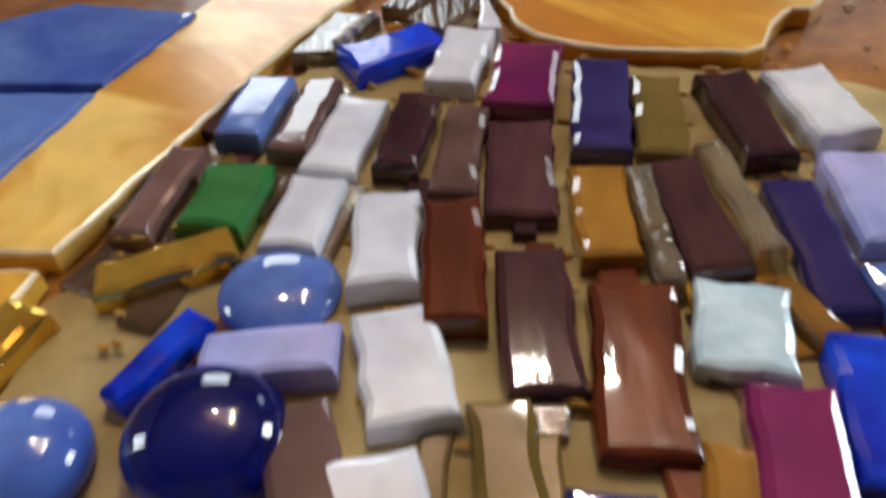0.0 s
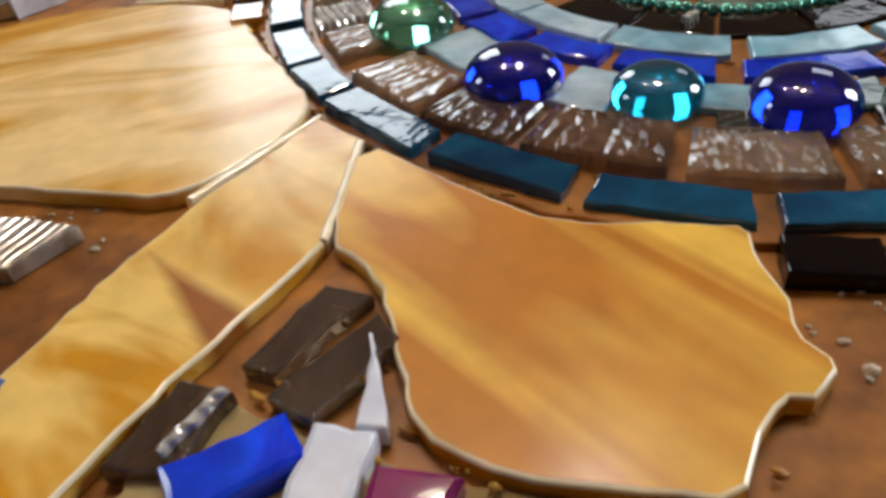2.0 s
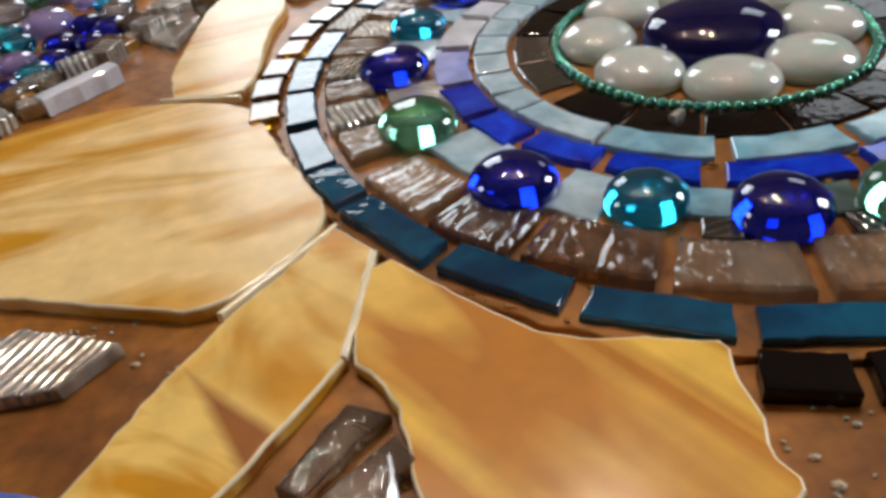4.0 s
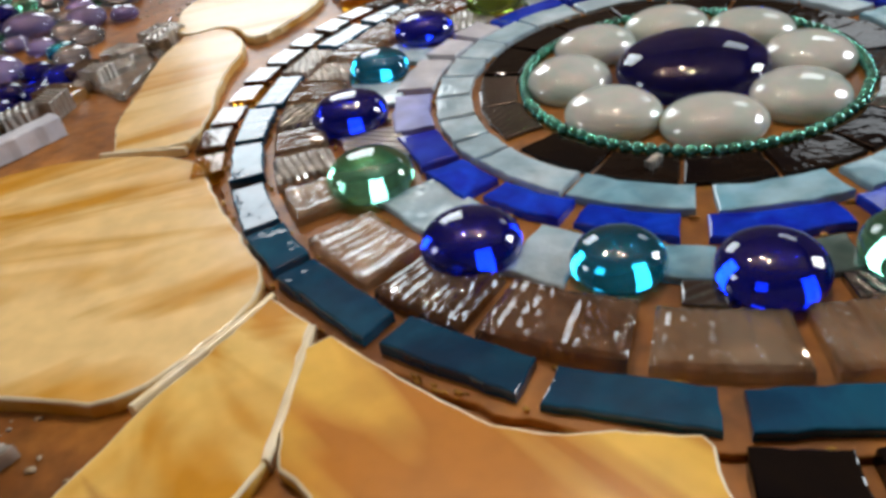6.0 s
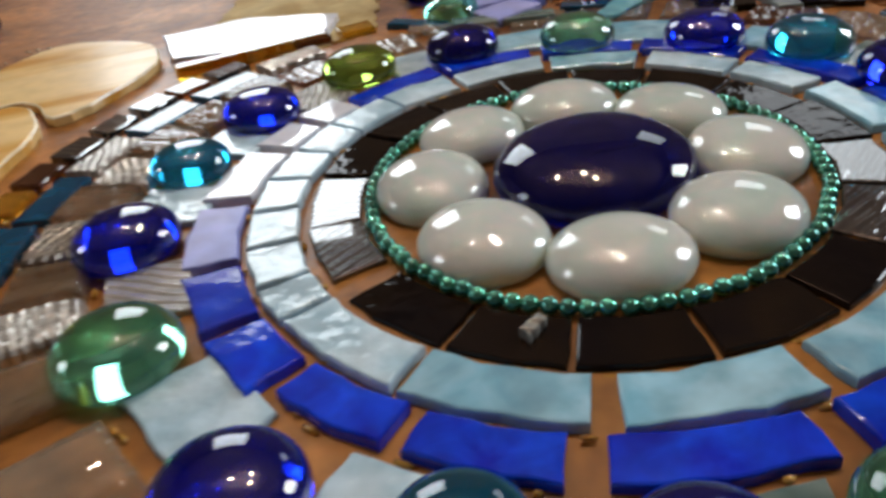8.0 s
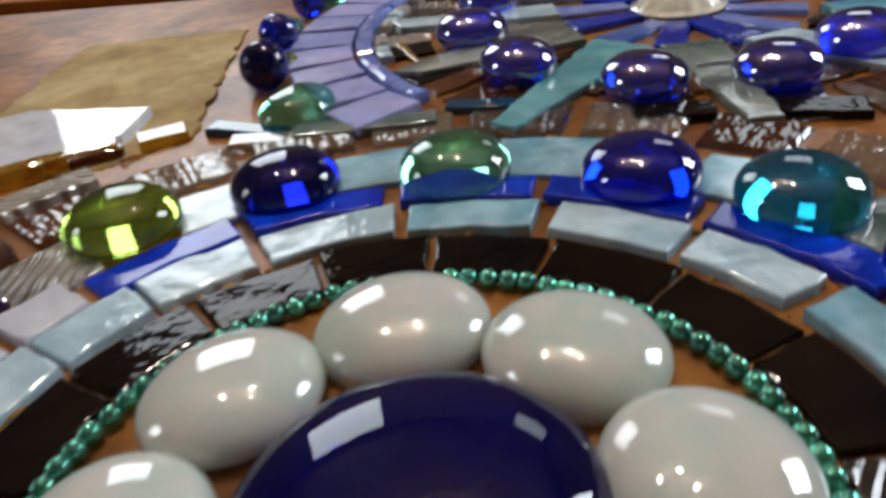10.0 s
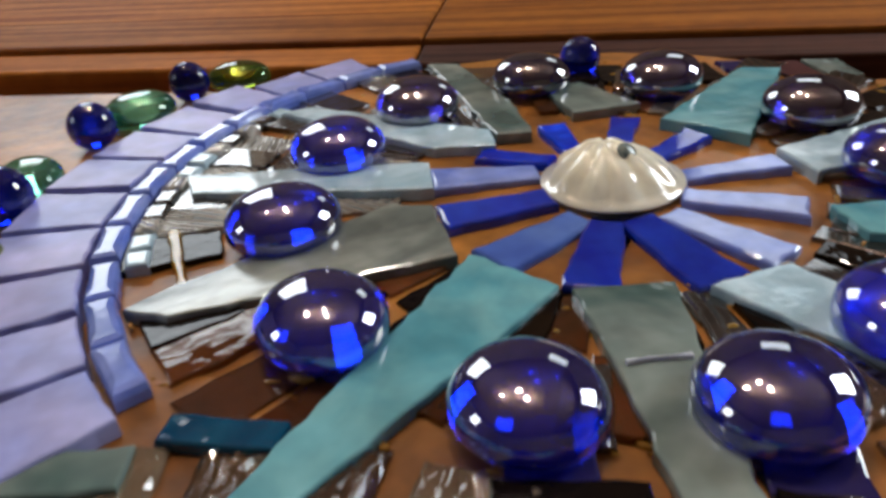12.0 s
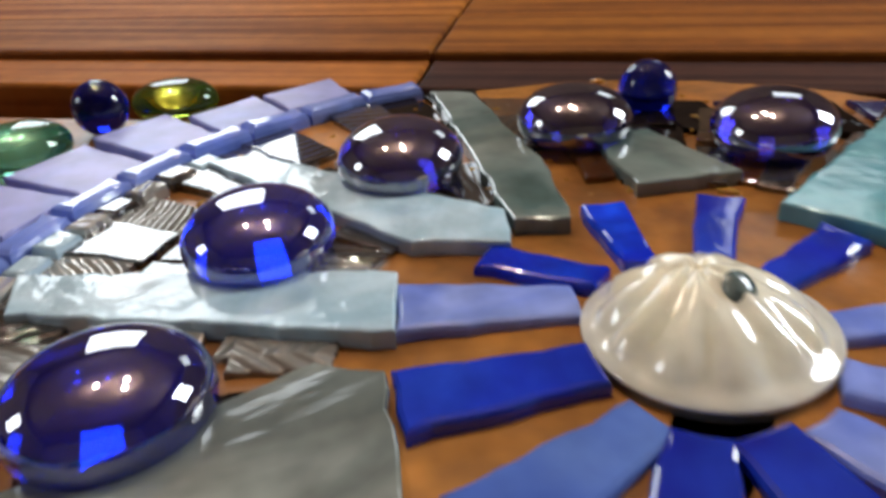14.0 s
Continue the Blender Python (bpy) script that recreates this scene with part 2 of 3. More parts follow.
    "mauve": material("mauve_brown_glass", (0.10, 0.05, 0.045), 0.05, second=(0.18, 0.105, 0.095), scale=60, bump=0.2, bump_scale=130, vary=0.15, coat=0.3),
    "honey": material("honey_glass", (0.42, 0.20, 0.03), 0.05, trans=0.25, second=(0.26, 0.11, 0.015), scale=60, bump=0.2, bump_scale=140, vary=0.2, coat=0.5),
    "moss": material("bottle_green_glass", (0.015, 0.13, 0.03), 0.05, trans=0.15, second=(0.03, 0.2, 0.05), scale=60, bump=0.15, bump_scale=130, coat=0.5),
    "olive": material("olive_glass", (0.13, 0.09, 0.02), 0.05, second=(0.2, 0.13, 0.04), scale=60, bump=0.12, bump_scale=130, vary=0.15, coat=0.5),
    "sky": material("cornflower_blue_glass", (0.045, 0.10, 0.42), 0.05, second=(0.12, 0.21, 0.54), scale=40, bump=0.12, bump_scale=130, vary=0.1, coat=0.3),
    "bead": material("green_pearl_bead", (0.11, 0.44, 0.30), 0.16, metal=0.75, second=(0.06, 0.27, 0.23), scale=300, vary=0.35, coat=0.6),
    "gemlustre": material("lustre_coated_blue_gem_glass", (0.002, 0.03, 0.92), 0.01, trans=0.94, second=(0.002, 0.016, 0.75), scale=50, vary=0.12, coat=1.0, lustre=2.6),
    "gemlustrenavy": material("lustre_coated_navy_gem_glass", (0.012, 0.014, 0.25), 0.01, trans=0.92, second=(0.02, 0.012, 0.15), scale=50, vary=0.15, coat=1.0, lustre=3.0),
    "petalblue": material("cornflower_petal_glass", (0.11, 0.18, 0.62), 0.10, second=(0.26, 0.33, 0.70), scale=60, bump=0.35, bump_scale=110, vary=0.15, coat=0.3, mottle=0.18),
    "resin": material("clear_dried_resin", (0.92, 0.84, 0.70), 0.03, trans=0.6, second=(0.85, 0.7, 0.45), scale=200, coat=0.5),
    "amberresin": material("golden_brown_resin", (0.85, 0.50, 0.10), 0.04, trans=0.5, second=(0.5, 0.22, 0.03), scale=200, coat=0.6),
    "pale": material("pale_cut_edge", (0.85, 0.76, 0.58), 0.2, second=(0.8, 0.66, 0.4), scale=120),
    "shell": material("mother_of_pearl", (0.97, 0.94, 0.80), 0.12, second=(0.88, 0.80, 0.60), scale=110, bump=0.5, bump_scale=150, coat=0.8, lustre=1.7, mottle=0.12, milk=0.4),
}

# ---- builders (plan in millimetres) ----
MM = 0.001


def link(name, bm, mat, parent=None, label="", smooth=False):
    me = bpy.data.meshes.new(name)
    bmesh.ops.recalc_face_normals(bm, faces=bm.faces)
    bm.to_mesh(me)
    bm.free()
    me.materials.append(M[mat])
    if smooth:
        me.polygons.foreach_set("use_smooth", [True] * len(me.polygons))
    ob = new(name, me)
    if parent:
        ob.parent = parent
    if label:
        tagged(ob, label)
    return ob


def thing(name, x, y, label, category, group="", kind=""):
    ob = new(name)
    ob.empty_display_size = 0.01
    ob.location = (x * MM, y * MM, 0)
    return tagged(ob, label, category, group, kind)


def slab_mesh(pts, h, z0=0.0, bevel=0.5, wobble=0.25, step=2.6, tilt=0.3):
    """A cut plate of glass over the outline pts: hand-cut wavy edge, rounded rim, slightly uneven top."""
    area = sum(a[0] * b[1] - b[0] * a[1] for a, b in zip(pts, pts[1:] + pts[:1]))
    if area < 0:
        pts = pts[::-1]
    ring = []
    for a, b in zip(pts, pts[1:] + pts[:1]):
        n = max(1, int(math.hypot(b[0] - a[0], b[1] - a[1]) / step))
        for i in range(n):
            f = i / n
            ring.append((a[0] + (b[0] - a[0]) * f + random.uniform(-wobble, wobble), a[1] + (b[1] - a[1]) * f + random.uniform(-wobble, wobble)))
    k = len(ring)
    cx, cy = sum(p[0] for p in ring) / k, sum(p[1] for p in ring) / k
    tx, ty = random.uniform(-tilt, tilt) / 12, random.uniform(-tilt, tilt) / 12

    def inset(d):
        out = []
        for i in range(k):
            (ax, ay), (px, py), (bx, by) = ring[i - 1], ring[i], ring[(i + 1) % k]
            ex, ey = bx - ax, by - ay
            ln = math.hypot(ex, ey) or 1
            out.append((px - ey / ln * d, py + ex / ln * d))
        return out
    bm = bmesh.new()
    rows = []
    for d, z in ((0.0, 0.0), (0.0, h - bevel), (bevel * 0.3, h - bevel * 0.3), (bevel, h)):
        rows.append([bm.verts.new((x * MM, y * MM, (z0 + z + (0 if z == 0 else (x - cx) * tx + (y - cy) * ty)) * MM)) for x, y in inset(d)])
    for level, (a, b) in enumerate(zip(rows, rows[1:])):
        for i in range(k):
            bm.faces.new((a[i], a[(i + 1) % k], b[(i + 1) % k], b[i])).material_index = 1 if level else 0
    bm.faces.new(rows[-1])
    bm.faces.new(rows[0][::-1])
    return bm


def plate(name, pts, mat, parent, h=3.0, z0=0.15, bevel=0.5, wobble=0.32, label="", tilt=0.4, rim=None):
    ox, oy = (parent.location.x / MM, parent.location.y / MM) if parent else (0, 0)
    ob = link(name, slab_mesh([(x - ox, y - oy) for x, y in pts], h, z0, bevel, wobble, tilt=tilt), mat, parent, label)
    ob.data.materials.append(M[rim or mat])
    return ob


def bar(name, x0, y0, x1, y1, w, mat, parent, h=3.2, taper=1.0, **more):
    """A straight glass tile from one end to the other."""
    ln = math.hypot(x1 - x0, y1 - y0)
    nx, ny = -(y1 - y0) / ln * w / 2, (x1 - x0) / ln * w / 2
    t = taper
    return plate(name, [(x0 + nx, y0 + ny), (x0 - nx, y0 - ny), (x1 - nx * t, y1 - ny * t), (x1 + nx * t, y1 + ny * t)], mat, parent, h, **more)


def sector(cx, cy, r0, r1, a0, a1):
    n = max(1, int((a1 - a0) / 7))
    at = [radians(a0 + (a1 - a0) * i / n) for i in range(n + 1)]
    return [(cx + r1 * math.cos(a), cy + r1 * math.sin(a)) for a in at] + [(cx + r0 * math.cos(a), cy + r0 * math.sin(a)) for a in reversed(at)]


def gem_mesh(r, h, rings=11, around=44):
    """A flat-backed glass nugget: fire-rounded edge and domed top."""
    prof = [(0.80, 0.0), (0.93, 0.08), (0.99, 0.22), (1.0, 0.34)]
    prof += [(math.cos(a) ** 0.85, 0.34 + 0.66 * math.sin(a)) for a in (math.pi / 2 * i / rings for i in range(1, rings))]
    bm = bmesh.new()
    rows = [[bm.verts.new((r * f * math.cos(a) * MM, r * f * math.sin(a) * MM, h * z * MM)) for a in (2 * math.pi * i / around for i in range(around))] for f, z in prof]
    for a, b in zip(rows, rows[1:]):
        for i in range(around):
            bm.faces.new((a[i], a[(i + 1) % around], b[(i + 1) % around], b[i]))
    top = bm.verts.new((0, 0, h * MM))
    for i in range(around):
        bm.faces.new((rows[-1][i], rows[-1][(i + 1) % around], top))
    bm.faces.new(rows[0][::-1])
    return bm


GEM = {}


def gem(x, y, r, mat, label, group, h=None, sx=1.0, sy=1.0, rot=0, z=0.0, name="glass_gem", parent=None):
    if mat not in GEM:
        first = link(name, gem_mesh(10, 8.5), mat, smooth=True)
        GEM[mat] = first.data
        ob = first
    else:
        ob = new(name, GEM[mat])
    k = r / 10
    ob.location = (x * MM, y * MM, z * MM)
    ob.rotation_euler = (radians(random.uniform(-2, 2)), radians(random.uniform(-2, 2)), radians(rot))
    ob.scale = (k * sx, k * sy, (h / 8.5) if h else k)
    if parent:
        ob.parent = parent
        return ob
    return tagged(ob, label, "glass gem", group)


def ball(name, x, y, r, mat, label="", group="", parent=None):
    bm = bmesh.new()
    bmesh.ops.create_uvsphere(bm, u_segments=20, v_segments=12, radius=r * MM)
    ob = link(name, bm, mat, parent, smooth=True)
    ob.location = (x * MM, y * MM, r * MM * 0.96 + (1.3 * MM if parent else 0))
    return ob if parent else tagged(ob, label, "marble", group)


def box(name, x0, y0, z0, x1, y1, z1, mat, parent=None, bevel=0.0):
    bm = bmesh.new()
    bmesh.ops.create_cube(bm, size=1)
    for v in bm.verts:
        v.co = (((x0 + x1) / 2 + v.co.x * (x1 - x0)), ((y0 + y1) / 2 + v.co.y * (y1 - y0)), ((z0 + z1) / 2 + v.co.z * (z1 - z0)))
    if bevel:
        bmesh.ops.bevel(bm, geom=bm.edges[:], offset=bevel, segments=2, affect="EDGES")
    return link(name, bm, mat, parent)


# ---- room, table and panel ----
def room():
    X0, X1, Y0, Y1, Z0, Z1 = -2.2, 2.0, -1.9, 2.5, -0.76, 1.68
    s = lambda ob, label: tagged(ob, label, "room", kind="structure")  # noqa: E731
    s(box("floor", X0, Y0, Z0 - 0.1, X1, Y1, Z0, "wood"), "brown wooden floor under the table")
    s(box("ceiling", X0, Y0, Z1, X1, Y1, Z1 + 0.1, "ceiling"), "rosy matt ceiling with warm lamps")
    s(box("wall_south", X0, Y0 - 0.1, Z0, X1, Y0, Z1, "plaster"), "warm plaster wall")
    w = new("wall_north")
    s(w, "warm plaster wall with two window openings")
    for x0, z0, x1, z1 in ((X0, Z0, -1.0, Z1), (-0.2, Z0, 1.3, Z1), (1.92, Z0, X1, Z1), (-1.0, Z0, -0.2, 0.62), (-1.0, 1.56, -0.2, Z1), (1.3, Z0, 1.92, 1.1), (1.3, 1.62, 1.92, Z1)):
        box("wall_panel", x0, Y1 + 0.003, z0, x1, Y1 + 0.12, z1, "plaster", w)
    v = new("wall_west")
    s(v, "warm plaster wall with a window opening")
    for y0, z0, y1, z1 in ((Y0, Z0, 0.1, Z1), (0.6, Z0, Y1, Z1), (0.1, Z0, 0.6, 0.57), (0.1, 1.33, 0.6, Z1)):
        box("wall_panel", X0 - 0.12, y0, z0, X0 - 0.003, y1, z1, "plaster", v)
    e = new("wall_east")
    s(e, "warm plaster wall with a window opening")
    for y0, z0, y1, z1 in ((Y0, Z0, 0.2, Z1), (0.9, Z0, Y1, Z1), (0.2, Z0, 0.9, 0.5), (0.2, 1.4, 0.9, Z1)):
        box("wall_panel", X1 + 0.003, y0, z0, X1 + 0.12, y1, z1, "plaster", e)


room()
lamp_glow = bpy.data.materials.new("warm_lamp_glass")
lamp_glow.use_nodes = True
_b = lamp_glow.node_tree.nodes["Principled BSDF"]
_b.inputs["Emission Color"].default_value, _b.inputs["Emission Strength"].default_value = (1.0, 0.91, 0.76, 1), 380
for lx, ly, lz in LAMPS:
    lamp = tagged(new("ceiling_lamp"), "small warm round lamp hung from the ceiling", "lamp", "ceiling lamps")
    lamp.location = (lx, ly, lz)
    bm = bmesh.new()
    bmesh.ops.create_uvsphere(bm, u_segments=16, v_segments=10, radius=0.034)
    bulb = link("bulb", bm, "white", lamp, smooth=True)
    bulb.data.materials.clear()
    bulb.data.materials.append(lamp_glow)
    bm = bmesh.new()
    bmesh.ops.create_cone(bm, cap_ends=True, segments=20, radius1=0.025, radius2=0.045, depth=0.09)
    base = link("socket", bm, "plaster", lamp)
    base.location = (0, 0, 0.075)

# table boards beneath and beyond the panel
table = thing("wooden_table", 0, 0, "varnished brown wooden table made of long boards", "table")
for i in range(16):
    y0 = -0.62 + i * 0.105
    b = box("board", -0.95, y0, -0.045, 0.95, y0 + 0.1035, -0.0135, "wood", table, 0.0015)
for lx in (-0.88, 0.88):
    for ly in (-0.55, 0.98):
        box("leg", lx - 0.035, ly - 0.035, -0.76, lx + 0.035, ly + 0.035, -0.045, "wood", table)

panel = thing("mosaic_panel", 0, 0, "brown glazed board that carries the glass mosaic", "mosaic panel")
EDGE = [(-360, 372), (-360, -330), (330, -330), (330, 148)]
plate("backing_board", EDGE, "board", panel, h=13, z0=-13, bevel=0.6, wobble=0, tilt=0)
plate("adhesive_bed", [(-140, -198), (-108, -137), (-80, -152), (-40, -163), (-20, -175), (-25, -300), (-150, -300)], "grout", panel, h=0.8, wobble=1, tilt=0, bevel=0.3)
plate("adhesive_bed", [(-84, 222), (-29, 211), (-34, 157), (-36, 120), (-60, 108), (-98, 128)], "grout", panel, h=0.7, wobble=1, tilt=0, bevel=0.3)

# wooden rail along the panel's far edge
rail = thing("wooden_frame_rail", 70, 250, "orange-brown varnished wooden rail along the mosaic's edge", "frame")
ux, uy = math.cos(radians(-18)), math.sin(radians(-18))
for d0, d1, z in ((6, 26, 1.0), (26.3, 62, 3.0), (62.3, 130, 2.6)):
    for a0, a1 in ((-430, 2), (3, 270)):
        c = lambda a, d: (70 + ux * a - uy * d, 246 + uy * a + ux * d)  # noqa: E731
        # right-hand inner strip takes the darkened wood in place of a cast shadow
        plate("rail_strip", [c(a0, d0), c(a1, d0), c(a1, d1), c(a0, d1)], "shadedrail" if a0 > 0 and d0 < 10 else "railwood", rail, h=13 + z, z0=-13, bevel=1.0, wobble=0.1, tilt=0)

# ---- the round medallion ----
plate("resin_bed", sector(0, 0, 0.1, 121.5, 0, 359.9), "board", panel, h=1.45, z0=0, bevel=0.4, wobble=0.6, tilt=0)
plate("resin_bed", sector(97, 157, 0.1, 88, 0, 359.9), "board", panel, h=1.2, z0=0, bevel=0.4, wobble=0.6, tilt=0)
medallion = thing("medallion", 0, 0, "round mosaic medallion of blue, aqua, black and clear glass", "mosaic")


def ring(name, r0, r1, a0, a1, pitch, gap, pick, h=3.0, centre=(0, 0), parent=None, jitter=0.6, bevel=0.45, wobble=0.25, tilt=0.3):
    a = a0
    while a + pitch * 0.6 < a1:
        w = pitch * random.uniform(1 - 0.12 * jitter, 1 + 0.12 * jitter)
        j = random.uniform(-jitter, jitter)
        plate(name, sector(*centre, r0 + j, r1 + j, a, min(a + w, a1) - gap), pick((a + w / 2) % 360), parent, h * random.uniform(0.88, 1.12), bevel=bevel, wobble=wobble, tilt=tilt)
        a += w


def light_ring(a):
    return "wispy" if 140 < a < 212 else "aqua" if a > 212 or a < 20 else "wispy" if random.random() < 0.5 else "aqua"


def black_ring(a):
    return "ridged" if (145 < a < 215 or a > 315) and random.random() < 0.8 else "black"


ring("black_tile", 44.3, 54.5, -150, 210, 21, 1.2, black_ring, 2.6, parent=medallion)
for a0, a1 in ((-151, -130), (-128.5, -105.5), (-102, -79.5), (-76, -54), (-51, -30), (-27, -4), (-1, 19), (22, 38.5), (40.5, 59.5), (62.5, 83), (85, 106)):
    plate("pale_tile", sector(0, 0, 56.2, 65.2, a0, a1), light_ring(a0 % 360), medallion, 3.2)
for a0, a1 in ((108, 124), (125, 139), (140, 151), (152, 163), (164, 175), (176, 187), (188, 199), (200, 208)):
    plate("pale_tile", sector(0, 0, 56.2, 65.8, a0, a1), "wispy", medallion, 3.2)
for a0, a1 in ((-141, -126), (-123.5, -108), (-104, -84), (-80, -60), (-57, -36), (-33, -10), (-7, 14), (17, 40), (42, 62.5), (64.5, 84), (86.5, 106), (108, 128)):
    plate("cobalt_tile", sector(0, 0, 66.6, 74.2, a0, a1), "cobalt", medallion, 3.2)
for a0, a1, mat in ((130, 139, "white"), (141, 151, "white"), (153, 170, "white"), (172.5, 189, "lavender"), (191, 204, "periwinkle"), (206, 217, "cobalt")):
    plate("square_tile", sector(0, 0, 67, 77, a0, a1), mat, medallion, 3.2)
# pale plates between the gems, then thick rippled clear blocks
def rippled_block(r0, r1, a0, a1, mat, h):
    """A thick cast glass block with a hammered top whose ridges run outwards."""
    nr, na = 10, 26
    bm = bmesh.new()
    fold = [random.uniform(-0.2, 0.2) for _ in range(na + 1)]
    skew = random.uniform(-1.5, 1.5)
    top, foot = [], []
    for i in range(nr + 1):
        row, low = [], []
        for j in range(na + 1):
            rim = i in (0, nr) or j in (0, na)
            a = radians(a0 + (a1 - a0) * j / na + (0 if rim else random.uniform(-0.15, 0.15)))
            r = r0 + (r1 - r0) * i / nr + random.uniform(-0.2, 0.2) + (0.7 if i == 0 else -0.7 if i == nr else 0)
            z = h + fold[int(j + skew * i / nr) % (na + 1)] + random.uniform(-0.07, 0.07) - (0.7 if rim else 0)
            row.append(bm.verts.new((r * math.cos(a) * MM, r * math.sin(a) * MM, z * MM)))
            low.append((r0 + (r1 - r0) * i / nr, a))
        top.append(row)
        foot.append(low)
    for i in range(nr):
        for j in range(na):
            bm.faces.new((top[i][j], top[i + 1][j], top[i + 1][j + 1], top[i][j + 1]))
    edge = [(0, j) for j in range(na)] + [(i, na) for i in range(nr)] + [(nr, j) for j in range(na, 0, -1)] + [(i, 0) for i in range(nr, 0, -1)]
    base = []
    for i, j in edge:
        r, a = foot[i][j]
        base.append(bm.verts.new((r * math.cos(a) * MM, r * math.sin(a) * MM, 0.2 * MM)))
    for k in range(len(edge)):
        (i, j), (p, q) = edge[k], edge[(k + 1) % len(edge)]
        bm.faces.new((top[i][j], top[p][q], base[(k + 1) % len(edge)], base[k]))
    bm.faces.new(base)
    return link("rippled_block", bm, mat, medallion)


def block_ring(r0, r1, a0, a1, pitch, gap, mats, h):
    a = a0
    while a + pitch * 0.6 < a1:
        w = pitch * random.uniform(0.88, 1.12)
        rippled_block(r0 + random.uniform(-0.6, 0.6), r1 + random.uniform(-0.8, 0.8), a, min(a + w, a1) - gap, random.choice(mats), h * random.uniform(0.85, 1.12))
        a += w


RING_GEMS = ((-61, -65, "gemblue", "deep blue", 9.9), (-35.5, -76, "gemcyan", "turquoise", 8.6), (-12, -84.5, "gemblue", "deep blue", 9.7), (13, -85, "gemgreen", "sea-green"),
             (-81.5, -34, "gemgreen", "sea-green"), (-88, 0, "gemblue", "deep blue"), (-81, 30.5, "gemcyan", "turquoise", 8.9), (-67, 54.5, "gemblue", "deep blue"),
             (-42, 74.5, "gemolive", "olive-green"), (-13, 78.5, "gemnavy", "navy"), (18, 73, "gemgreen", "sea-green"), (48, 59.5, "gemblue", "deep blue"),
             (67.5, 43.5, "gemcyan", "turquoise"), (77, 20, "gemnavy", "navy"), (82, -5, "gemgreen", "sea-green"), (76, -32, "gemblue", "deep blue"),
             (60, -57, "gemcyan", "turquoise"), (38, -75, "gemblue", "deep blue"))
GEM_ANGLES = sorted(math.degrees(math.atan2(g[1], g[0])) for g in RING_GEMS)
for a0, a1 in zip(GEM_ANGLES, GEM_ANGLES[1:] + [GEM_ANGLES[0] + 360]):
    if a1 - a0 < 12:
        continue
    left = 120 < (a0 + a1) / 2 % 360 < 215
    mat = random.choice(("wispy", "silver", "aqua") if left else ("aqua", "aqua", "wispy", "greygreen"))
    if -115 < (a0 + a1) / 2 < -60:
        plate("dark_tile", sector(0, 0, 86.5, 93, (a0 + a1) / 2 - 1, a1 - 4.6), "ridged", medallion, 3.0)
        plate("spacer_tile", sector(0, 0, 75.8, 86, a0 + 5.2, a1 - 5.2), mat, medallion, 2.6)
        continue
    plate("spacer_tile", sector(0, 0, 75.8, 92 + random.uniform(-2, 1), a0 + 5.2, a1 - 5.2), mat, medallion, 2.6)
block_ring(93.5, 109.5, -150, -40, 13.5, 1.6, ("clear", "smoke", "clear", "smoke"), 4.6)
block_ring(93.5, 109.5, -40, 130, 13, 2.2, ("smoke", "clear", "clear", "brownclear", "greygreen"), 3.0)
block_ring(93.5, 108.5, 130, 210, 8.6, 1.2, ("clear", "silver", "clear", "smoke"), 4.6)
ring("teal_tile", 111.2, 119.4, -146, 40, 14.6, 1.8, lambda a: "teal", 3.4, parent=medallion)
ring("teal_tile", 110.4, 118.6, 118, 214, 11.0, 1.4, lambda a: random.choice(("silver", "teal", "silver")) if a < 168 else "teal", 3.6, parent=medallion)
ring("gold_cube", 120.5, 128.5, 128, 192, 6.4, 1.3, lambda a: random.choice(("ambercube", "brownclear", "ridged", "ambercube", "brownclear")), 3.8, parent=medallion)
for x0, y0, x1, y1, w, mat in ((-48, 118, -37, 121, 7, "ambercube"), (-62, 113, -51, 117, 6, "brownclear"), (-31, 118, -14, 109, 5, "teal"), (-26, 107, -8, 104, 6, "sheet"), (22, 108, 36, 103, 5, "teal"), (104, 56, 114, 44, 7, "teal")):
    bar("edge_chip", x0, y0, x1, y1, w, mat, medallion, 3.2)
for a0 in (-103.5, -96, -88.5, -81, -73.5, -66, -58.5, -51, -43.5, -36, -28.5, -21):
    plate("black_square", sector(0, 0, 121.5, 130, a0, a0 + 6.2), "black", medallion, 3.2)

G = "gems of the medallion ring"
for x, y, mat, word, *size in RING_GEMS:
    gem(x, y, size[0] if size else random.uniform(9.9, 10.5), mat, f"domed {word} glass gem glued in the medallion's ring", G, rot=random.uniform(0, 180), sy=random.uniform(0.94, 1.02), z=1.6)
gem(1, -1, 19.6, "gemnavy", "large dark navy glass gem in the middle of the medallion", "", h=10.5, sy=0.96, rot=30, z=0.8)
for i in range(8):
    a = radians(-96 + 45 * i)
    gem(30 * math.cos(a), 30 * math.sin(a), 11.6, "gemopal", "milky opal glass gem around the medallion's centre", "opal gems", h=7.8, rot=math.degrees(a) + 90, sx=1.04, sy=0.95, z=0.6)
beads = thing("bead_string", 0, 0, "ring of small metallic green pearl beads", "beads")
for i in range(92):
    a = 2 * math.pi * i / 92 + random.uniform(-0.006, 0.006)
    if i == 0:
        b0 = ball("bead", 42 * math.cos(a), 42 * math.sin(a), 1.5, "bead", parent=beads)
    else:
        b = new("bead", b0.data)
        b.parent = beads
        r = 42 + random.uniform(-0.25, 0.25)
        b.location = (r * math.cos(a) * MM, r * math.sin(a) * MM, b0.location.z)

# ---- amber glass shapes below and beside the medallion ----
AM = "amber glass pieces"


